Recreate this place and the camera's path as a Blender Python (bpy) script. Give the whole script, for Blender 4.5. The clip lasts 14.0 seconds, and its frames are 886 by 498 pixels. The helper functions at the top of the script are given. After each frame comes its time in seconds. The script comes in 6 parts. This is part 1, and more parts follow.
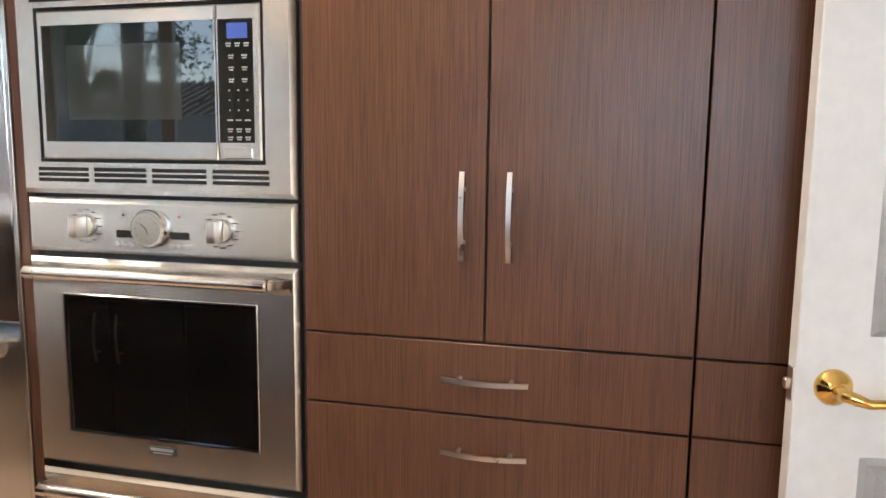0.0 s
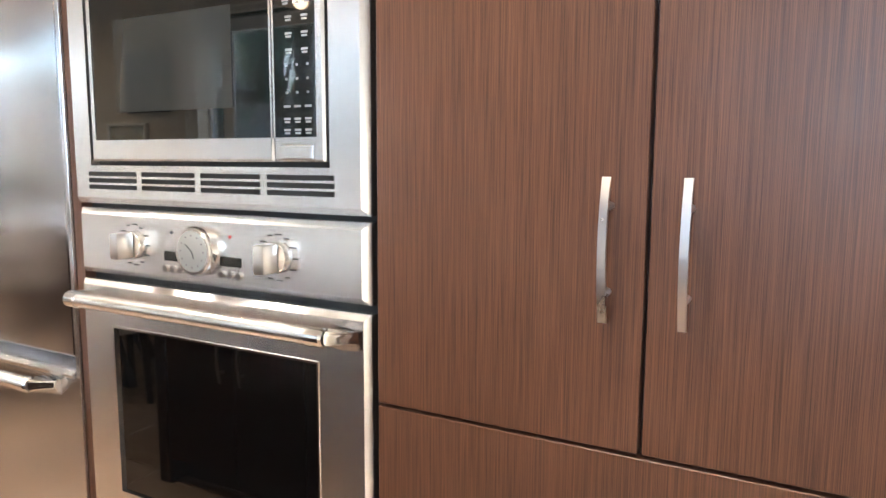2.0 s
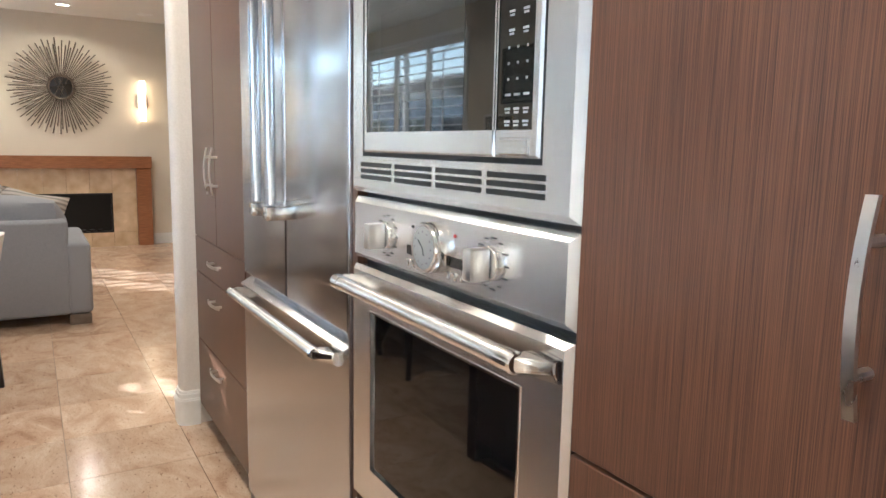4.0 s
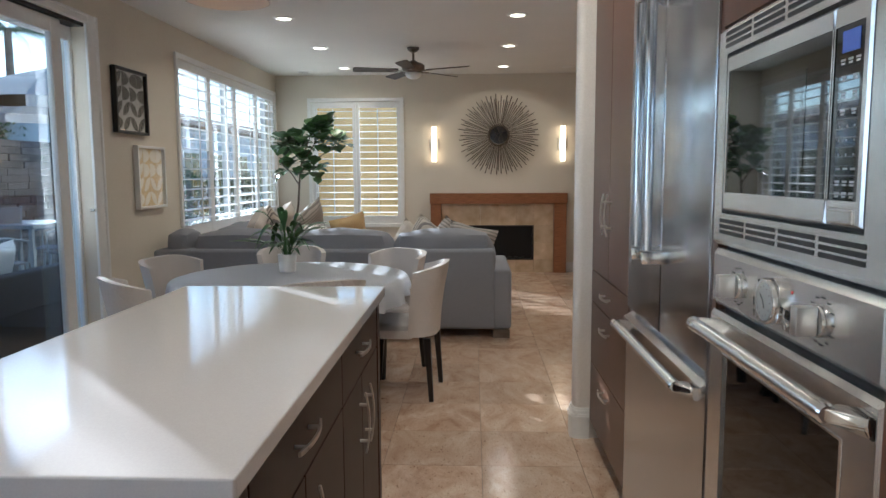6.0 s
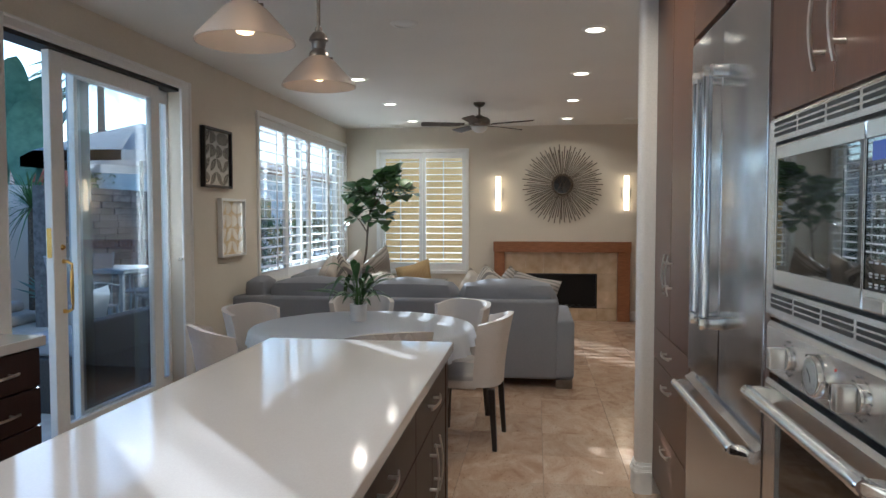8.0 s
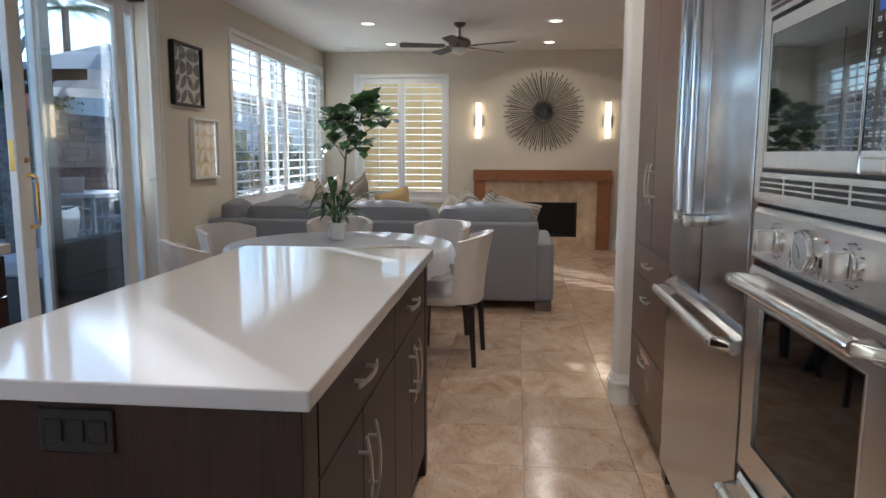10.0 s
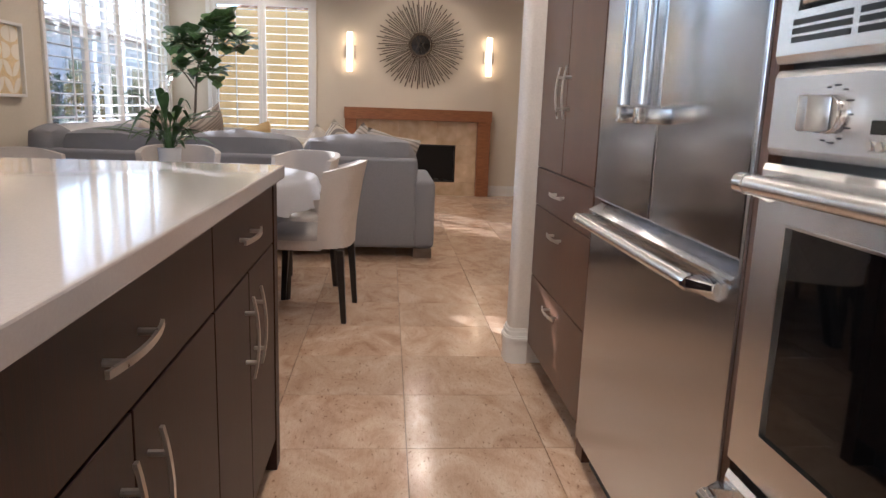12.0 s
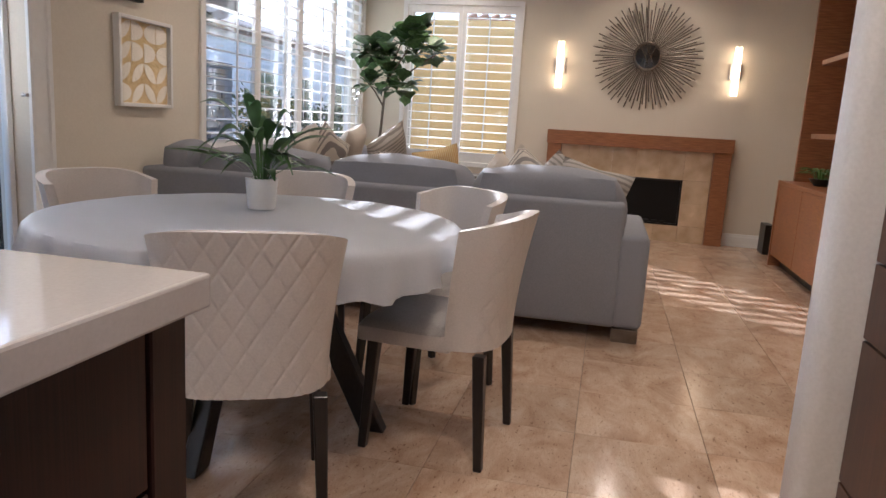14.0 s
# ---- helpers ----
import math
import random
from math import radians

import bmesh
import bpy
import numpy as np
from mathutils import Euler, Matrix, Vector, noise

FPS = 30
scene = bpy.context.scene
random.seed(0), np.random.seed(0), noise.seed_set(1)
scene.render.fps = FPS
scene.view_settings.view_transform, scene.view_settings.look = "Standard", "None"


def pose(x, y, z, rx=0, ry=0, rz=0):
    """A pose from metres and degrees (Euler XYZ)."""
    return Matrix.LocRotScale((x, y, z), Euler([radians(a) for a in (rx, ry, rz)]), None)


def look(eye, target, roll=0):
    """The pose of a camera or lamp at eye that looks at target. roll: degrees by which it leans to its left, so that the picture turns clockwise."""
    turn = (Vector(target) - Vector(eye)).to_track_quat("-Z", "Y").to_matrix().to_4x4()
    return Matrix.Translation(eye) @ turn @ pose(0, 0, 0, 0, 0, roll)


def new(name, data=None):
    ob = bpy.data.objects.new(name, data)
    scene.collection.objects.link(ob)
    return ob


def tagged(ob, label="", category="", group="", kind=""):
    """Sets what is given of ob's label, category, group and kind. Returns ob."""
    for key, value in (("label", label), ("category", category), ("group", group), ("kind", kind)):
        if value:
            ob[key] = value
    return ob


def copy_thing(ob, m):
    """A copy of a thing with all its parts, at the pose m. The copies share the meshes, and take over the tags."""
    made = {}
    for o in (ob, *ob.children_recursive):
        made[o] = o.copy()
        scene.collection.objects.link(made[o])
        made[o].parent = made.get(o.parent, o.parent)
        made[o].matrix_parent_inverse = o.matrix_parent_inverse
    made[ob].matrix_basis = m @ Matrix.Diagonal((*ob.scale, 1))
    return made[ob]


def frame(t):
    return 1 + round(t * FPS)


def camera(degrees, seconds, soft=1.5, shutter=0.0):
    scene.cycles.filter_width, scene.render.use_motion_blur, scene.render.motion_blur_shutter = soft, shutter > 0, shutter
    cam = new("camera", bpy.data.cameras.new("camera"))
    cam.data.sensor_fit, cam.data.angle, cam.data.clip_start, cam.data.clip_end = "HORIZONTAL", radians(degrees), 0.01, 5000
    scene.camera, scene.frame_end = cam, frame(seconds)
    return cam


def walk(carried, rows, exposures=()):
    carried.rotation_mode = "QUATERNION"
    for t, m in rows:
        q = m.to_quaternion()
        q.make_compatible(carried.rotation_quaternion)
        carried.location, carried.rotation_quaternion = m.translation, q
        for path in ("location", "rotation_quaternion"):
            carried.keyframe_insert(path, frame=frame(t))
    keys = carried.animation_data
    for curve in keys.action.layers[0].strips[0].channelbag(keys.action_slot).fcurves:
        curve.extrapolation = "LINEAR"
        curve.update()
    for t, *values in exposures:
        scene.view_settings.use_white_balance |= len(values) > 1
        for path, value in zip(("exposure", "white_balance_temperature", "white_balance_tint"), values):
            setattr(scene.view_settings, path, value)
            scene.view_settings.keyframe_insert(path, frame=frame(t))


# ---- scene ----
cam = camera(64.6, 14.0)
PATH = [
    (0, (0.058, 0.174, 1.316), (-0.405, 2.104, 1.064), 0.7),
    (0.5, (0.036, 0.255, 1.32), (-0.559, 2.148, 1.067), 0.5),
    (1, (0.048, 0.398, 1.321), (-0.7, 2.236, 1.075), 0.2),
    (1.5, (0.032, 0.531, 1.308), (-0.793, 2.336, 1.061), 0.2),
    (2, (0.002, 0.719, 1.31), (-0.954, 2.458, 1.064), 0.3),
    (2.2, (0.002, 0.778, 1.311), (-0.997, 2.494, 1.067), 0.7),
    (4.3, (0.095, 1.033, 1.332), (-1.716, 1.829, 1.037), 0.7),
    (4.5, (0.135, 1.045, 1.339), (-1.734, 1.691, 1.045), 0.4),
    (5, (0.209, 1.064, 1.357), (-1.75, 1.354, 1.08), -0.1),
    (5.5, (0.275, 1.05, 1.372), (-1.708, 1.1, 1.12), -0.3),
    (6, (0.359, 1.041, 1.395), (-1.627, 0.955, 1.181), -0.3),
    (6.5, (0.43, 1.035, 1.43), (-1.556, 0.872, 1.264), -0.2),
    (7, (0.502, 1.026, 1.472), (-1.483, 0.804, 1.37), 0.1),
    (7.2, (0.512, 1.034, 1.488), (-1.472, 0.789, 1.408), -0.1),
    (9.3, (0.555, 1.028, 1.417), (-1.418, 0.731, 1.278), 0.1),
    (9.5, (0.54, 1.032, 1.399), (-1.433, 0.756, 1.225), -0.2),
    (10, (0.477, 1.025, 1.342), (-1.494, 0.823, 1.072), 0.2),
    (10.5, (0.399, 1.042, 1.268), (-1.569, 0.931, 0.925), 0.5),
    (11, (0.225, 1.042, 1.199), (-1.737, 1.048, 0.808), 1.3),
    (11.5, (0.043, 1.027, 1.154), (-1.914, 1.125, 0.755), 1.9),
    (12, (-0.225, 0.999, 1.136), (-2.179, 1.162, 0.743), 2.0),
    (12.5, (-0.504, 1.01, 1.142), (-2.461, 1.182, 0.769), 2.5),
    (13, (-0.892, 1.047, 1.157), (-2.857, 1.139, 0.798), 2.5),
    (13.5, (-1.265, 1.089, 1.157), (-3.231, 0.995, 0.804), 2.7),
    (14, (-1.683, 1.106, 1.133), (-3.602, 0.672, 0.775), 3.4),
]
EXPOSURES = [(0, 1.9, 6000, 10), (1.0, 2.3, 5900, 10), (2.2, 2.3, 5600, 9), (4.5, 1.8, 5150, 5), (5.5, 1.22, 5000, 4), (6.5, 0.95, 4950, 3), (9.5, 0.95, 4950, 4), (10.5, 1.12, 5150, 8), (11.5, 1.32, 5450, 14), (12.5, 1.45, 5350, 14), (14, 1.32, 5350, 14)]
walk(cam, [(t, look(eye, target, roll)) for t, eye, target, roll in PATH], EXPOSURES)

# ---- world, sun, exposure ----
SUN_AZ = math.atan2(-0.690, -0.724)
SUN_EL = radians(21.3)
world = bpy.data.worlds.new("world")
scene.world = world
world.use_nodes = True
wn = world.node_tree
sky = wn.nodes.new("ShaderNodeTexSky")
sky.sky_type = "NISHITA"
sky.sun_disc = False
sky.sun_elevation = SUN_EL
sky.air_density, sky.dust_density, sky.ozone_density = 1.0, 0.2, 2.0
sky.sun_rotation = math.pi / 2 - SUN_AZ
wn.links.new(sky.outputs[0], wn.nodes["Background"].inputs[0])
wn.nodes["Background"].inputs[1].default_value = 0.15
sun_data = bpy.data.lights.new("sun", "SUN")
sun_data.energy = 5.0
sun_data.angle = radians(0.5)
sun_data.color = (1.0, 0.93, 0.82)
sun_dir = Vector((math.cos(SUN_AZ) * math.cos(SUN_EL), math.sin(SUN_AZ) * math.cos(SUN_EL), math.sin(SUN_EL)))
sun = new("sun", sun_data)
sun.matrix_world = look(sun_dir * 30, (0, 0, 0))

DAY = 8.0
KITCHEN_W = 6.5
LIVING_W = 3.6


# ---- helpers of the scene ----
BASE = {}


def thing(name, loc, label, category, group="", kind=""):
    ob = new(name)
    ob.empty_display_size = 0.05
    ob.location = loc
    BASE[ob] = Vector(loc)
    return tagged(ob, label, category, group, kind)


def mesh_of(name, bm, material, smooth=False):
    bmesh.ops.recalc_face_normals(bm, faces=bm.faces)
    me = bpy.data.meshes.new(name)
    bm.to_mesh(me)
    bm.free()
    for m in material if isinstance(material, (list, tuple)) else [material]:
        me.materials.append(m)
    if smooth:
        for p in me.polygons:
            p.use_smooth = smooth != "flat" or max(abs(c) for c in p.normal) < 0.9999
        me.set_sharp_from_angle(angle=radians(40))
    return me


def part(name, bm, material, parent, label="", smooth=False):
    """One mesh object under a thing or a part; bm is in world metres."""
    base = BASE[parent]
    bmesh.ops.translate(bm, vec=-base, verts=bm.verts)
    ob = new(name, mesh_of(name, bm, material, smooth))
    ob.parent = parent
    BASE[ob] = base
    return tagged(ob, label)


def single(name, bm, material, label, category, group="", kind="", smooth=False, origin=None):
    """A thing that is one mesh."""
    o = Vector(origin) if origin is not None else Vector((0, 0, 0))
    bmesh.ops.translate(bm, vec=-o, verts=bm.verts)
    ob = new(name, mesh_of(name, bm, material, smooth))
    ob.location = o
    BASE[ob] = o
    return tagged(ob, label, category, group, kind)


def box(x0, y0, z0, x1, y1, z1, bevel=0.0, bm=None, segs=1):
    bm = bm or bmesh.new()
    vs = [bm.verts.new(p) for p in ((x0, y0, z0), (x1, y0, z0), (x1, y1, z0), (x0, y1, z0), (x0, y0, z1), (x1, y0, z1), (x1, y1, z1), (x0, y1, z1))]
    fs = [bm.faces.new([vs[i] for i in f]) for f in ((3, 2, 1, 0), (4, 5, 6, 7), (0, 1, 5, 4), (1, 2, 6, 5), (2, 3, 7, 6), (3, 0, 4, 7))]
    if bevel:
        es = {e for f in fs for e in f.edges}
        bmesh.ops.bevel(bm, geom=list(es), offset=bevel, segments=segs, profile=0.5, affect="EDGES")
    return bm


def tube(points, radius, sides=10, bm=None, caps=True, radii=None, flat=None):
    """A round bar along points; flat=(a, b) gives an elliptic section."""
    bm = bm or bmesh.new()
    pts = [Vector(p) for p in points]
    rings = []
    for i, p in enumerate(pts):
        d = (pts[min(i + 1, len(pts) - 1)] - pts[max(i - 1, 0)]).normalized()
        a = Vector((0, 0, 1)) if abs(d.z) < 0.9 else Vector((1, 0, 0))
        u = d.cross(a).normalized()
        v = u.cross(d).normalized()
        r = radii[i] if radii else radius
        ra, rb = flat or (1, 1)
        rings.append([bm.verts.new(p + (u * math.cos(k * 2 * math.pi / sides) * ra + v * math.sin(k * 2 * math.pi / sides) * rb) * r) for k in range(sides)])
    for a, b in zip(rings, rings[1:]):
        for k in range(sides):
            bm.faces.new((a[k], a[(k + 1) % sides], b[(k + 1) % sides], b[k]))
    if caps:
        bm.faces.new(rings[0][::-1])
        bm.faces.new(rings[-1])
    return bm


def lathe(profile, centre, sides=32, bm=None):
    """Turned shape: profile of (radius, height) round a vertical axis."""
    bm = bm or bmesh.new()
    cx, cy, cz = centre
    rings = []
    for r, h in profile:
        if r < 1e-5:
            rings.append([bm.verts.new((cx, cy, cz + h))])
        else:
            rings.append([bm.verts.new((cx + r * math.cos(2 * math.pi * k / sides), cy + r * math.sin(2 * math.pi * k / sides), cz + h)) for k in range(sides)])
    for a, b in zip(rings, rings[1:]):
        for k in range(sides):
            q = [a[k % len(a)], a[(k + 1) % len(a)], b[(k + 1) % len(b)], b[k % len(b)]]
            q = list(dict.fromkeys(q))
            if len(q) > 2:
                bm.faces.new(q)
    return bm


def prism(outline, axis, lo, hi, bm=None):
    """A polygon of two coordinates pulled along an axis ('x', 'y' or 'z')."""
    bm = bm or bmesh.new()

    def place(a, b, c):
        return {"x": (c, a, b), "y": (a, c, b), "z": (a, b, c)}[axis]
    lower = [bm.verts.new(place(a, b, lo)) for a, b in outline]
    upper = [bm.verts.new(place(a, b, hi)) for a, b in outline]
    n = len(outline)
    for k in range(n):
        bm.faces.new((lower[k], lower[(k + 1) % n], upper[(k + 1) % n], upper[k]))
    bm.faces.new(lower[::-1])
    bm.faces.new(upper)
    return bm


def turn_bm(bm, m):
    bmesh.ops.transform(bm, matrix=m, verts=bm.verts)
    return bm


# ---- materials ----
def material(name, colour, rough=0.5, metal=0.0, coat=0.0, spec=0.5):
    m = bpy.data.materials.new(name)
    m.use_nodes = True
    b = m.node_tree.nodes["Principled BSDF"]
    b.inputs["Base Color"].default_value = (*colour, 1)
    b.inputs["Roughness"].default_value = rough
    b.inputs["Metallic"].default_value = metal
    b.inputs["Coat Weight"].default_value = coat
    b.inputs["Specular IOR Level"].default_value = spec
    return m


def varied(name, c1, c2, scale, rough=0.5, metal=0.0, contrast=0.2, bump=0.1, stretch=(1, 1, 1), detail=6, big=0.0, rough_var=0.06, bump_dist=0.002, coat=0.0, random_piece=0.0, spec=0.5, big_stretch=(1, 1, 1)):
    """Two colours mixed by a fine noise and a coarse one, with a fine relief."""
    m = material(name, c1, rough, metal, coat, spec)
    nt = m.node_tree
    b = nt.nodes["Principled BSDF"]
    tc = nt.nodes.new("ShaderNodeTexCoord")
    mp = nt.nodes.new("ShaderNodeMapping")
    mp.inputs["Scale"].default_value = stretch
    nt.links.new(tc.outputs["Object"], mp.inputs[0])
    fine = nt.nodes.new("ShaderNodeTexNoise")
    fine.inputs["Scale"].default_value = scale
    fine.inputs["Detail"].default_value = detail
    nt.links.new(mp.outputs[0], fine.inputs["Vector"])
    ramp = nt.nodes.new("ShaderNodeValToRGB")
    ramp.color_ramp.elements[0].position, ramp.color_ramp.elements[1].position = 0.5 - contrast, 0.5 + contrast
    ramp.color_ramp.elements[0].color, ramp.color_ramp.elements[1].color = (*c1, 1), (*c2, 1)
    nt.links.new(fine.outputs["Fac"], ramp.inputs[0])
    out = ramp.outputs[0]
    if big or random_piece:
        coarse = nt.nodes.new("ShaderNodeTexNoise")
        coarse.inputs["Scale"].default_value = 1.7
        coarse.inputs["Detail"].default_value = 3
        mb = nt.nodes.new("ShaderNodeMapping")
        mb.inputs["Scale"].default_value = big_stretch
        nt.links.new(tc.outputs["Object"], mb.inputs[0])
        nt.links.new(mb.outputs[0], coarse.inputs["Vector"])
        mr = nt.nodes.new("ShaderNodeMapRange")
        mr.inputs[1].default_value, mr.inputs[2].default_value = 0.3, 0.7
        mr.inputs[3].default_value, mr.inputs[4].default_value = 1 - big, 1 + big
        nt.links.new(coarse.outputs["Fac"], mr.inputs[0])
        hsv = nt.nodes.new("ShaderNodeHueSaturation")
        nt.links.new(out, hsv.inputs["Color"])
        val = mr.outputs[0]
        if random_piece:
            info = nt.nodes.new("ShaderNodeObjectInfo")
            r2 = nt.nodes.new("ShaderNodeMapRange")
            r2.inputs[3].default_value, r2.inputs[4].default_value = 1 - random_piece, 1 + random_piece
            nt.links.new(info.outputs["Random"], r2.inputs[0])
            mul = nt.nodes.new("ShaderNodeMath")
            mul.operation = "MULTIPLY"
            nt.links.new(val, mul.inputs[0])
            nt.links.new(r2.outputs[0], mul.inputs[1])
            val = mul.outputs[0]
        nt.links.new(val, hsv.inputs["Value"])
        out = hsv.outputs[0]
    nt.links.new(out, b.inputs["Base Color"])
    if rough_var:
        rr = nt.nodes.new("ShaderNodeMapRange")
        rr.inputs[3].default_value, rr.inputs[4].default_value = max(0.02, rough - rough_var), rough + rough_var
        nt.links.new(fine.outputs["Fac"], rr.inputs[0])
        nt.links.new(rr.outputs[0], b.inputs["Roughness"])
    if bump:
        bp = nt.nodes.new("ShaderNodeBump")
        bp.inputs["Strength"].default_value = bump
        bp.inputs["Distance"].default_value = bump_dist
        nt.links.new(fine.outputs["Fac"], bp.inputs["Height"])
        nt.links.new(bp.outputs[0], b.inputs["Normal"])
    return m


def glass_material(name, tint=(1, 1, 1), rough=0.0):
    m = material(name, tint, rough)
    b = m.node_tree.nodes["Principled BSDF"]
    b.inputs["Transmission Weight"].default_value = 1.0
    b.inputs["IOR"].default_value = 1.45
    return m


def glow(name, colour, strength):
    m = material(name, colour, 0.4)
    b = m.node_tree.nodes["Principled BSDF"]
    b.inputs["Emission Color"].default_value = (*colour, 1)
    b.inputs["Emission Strength"].default_value = strength
    return m


WALL = varied("wall_paint", (0.66, 0.60, 0.50), (0.70, 0.64, 0.54), 90, 0.75, bump=0.25, bump_dist=0.0015, big=0.02)
CEIL = varied("ceiling_paint", (0.74, 0.72, 0.68), (0.78, 0.76, 0.72), 70, 0.85, bump=0.2, bump_dist=0.002, big=0.02)
WHITE = varied("white_paint", (0.78, 0.77, 0.75), (0.82, 0.81, 0.79), 30, 0.35, bump=0.03, big=0.01)
SHUTTER = varied("shutter_paint", (0.80, 0.79, 0.77), (0.84, 0.83, 0.81), 25, 0.4, bump=0.03)
VENEER = varied("dark_walnut_veneer", (0.026, 0.0110, 0.0064), (0.158, 0.069, 0.035), 95, 0.36, contrast=0.22, bump=0.10, stretch=(16, 16, 0.08), detail=8, big=0.08, big_stretch=(5, 5, 0.5), bump_dist=0.0006, rough_var=0.06, spec=0.40)
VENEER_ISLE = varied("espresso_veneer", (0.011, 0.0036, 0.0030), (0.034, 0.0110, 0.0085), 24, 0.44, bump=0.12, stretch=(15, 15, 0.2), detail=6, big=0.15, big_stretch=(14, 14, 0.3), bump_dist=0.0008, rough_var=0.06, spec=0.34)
CARCASS = varied("cabinet_side", (0.018, 0.008, 0.005), (0.04, 0.018, 0.011), 20, 0.45, bump=0.1, stretch=(20, 20, 0.5))
STEEL = varied("brushed_steel", (0.71, 0.70, 0.685), (0.75, 0.74, 0.725), 40, 0.27, 1.0, bump=0, stretch=(0.4, 3, 8), big=0.02, rough_var=0)
STEEL_V = varied("brushed_steel_upright", (0.60, 0.61, 0.63), (0.64, 0.65, 0.67), 60, 0.21, 1.0, bump=0, stretch=(18, 3, 0.25), big=0.02, rough_var=0.0)


def brushed(m, amount, turn):
    """Reflections drawn out across the grain of a brushed metal."""
    nt = m.node_tree
    b = nt.nodes["Principled BSDF"]
    tg = nt.nodes.new("ShaderNodeTangent")
    tg.direction_type, tg.axis = "RADIAL", "Z"
    nt.links.new(tg.outputs[0], b.inputs["Tangent"])
    b.inputs["Anisotropic"].default_value = amount
    b.inputs["Anisotropic Rotation"].default_value = turn


brushed(STEEL_V, 0.9, 0.0)
CHROME = varied("polished_steel", (0.66, 0.65, 0.63), (0.72, 0.71, 0.69), 20, 0.13, 1.0, bump=0.02, bump_dist=0.0003, rough_var=0.03)
NICKEL = varied("satin_nickel", (0.66, 0.63, 0.59), (0.72, 0.69, 0.65), 30, 0.29, 1.0, bump=0.03, bump_dist=0.0003, rough_var=0.05)
BRASS = varied("polished_brass", (0.72, 0.46, 0.13), (0.80, 0.54, 0.18), 20, 0.14, 1.0, bump=0.02, bump_dist=0.0003, rough_var=0.04)
BLACK = varied("black_enamel", (0.006, 0.006, 0.006), (0.012, 0.012, 0.012), 40, 0.35, bump=0.02)
BLACKGLASS = material("black_oven_glass", (0.003, 0.003, 0.003), 0.03, 0, 0.0, 0.4)
DARKGLASS = material("microwave_glass", (0.008, 0.010, 0.010), 0.02, 0, 0.6)
QUARTZ = varied("white_quartz", (0.475, 0.445, 0.435), (0.505, 0.475, 0.463), 240, 0.08, bump=0.01, big=0.015, bump_dist=0.0003, rough_var=0.03, spec=0.45)
TRAV = material("polished_travertine", (0.5, 0.38, 0.3), 0.14)


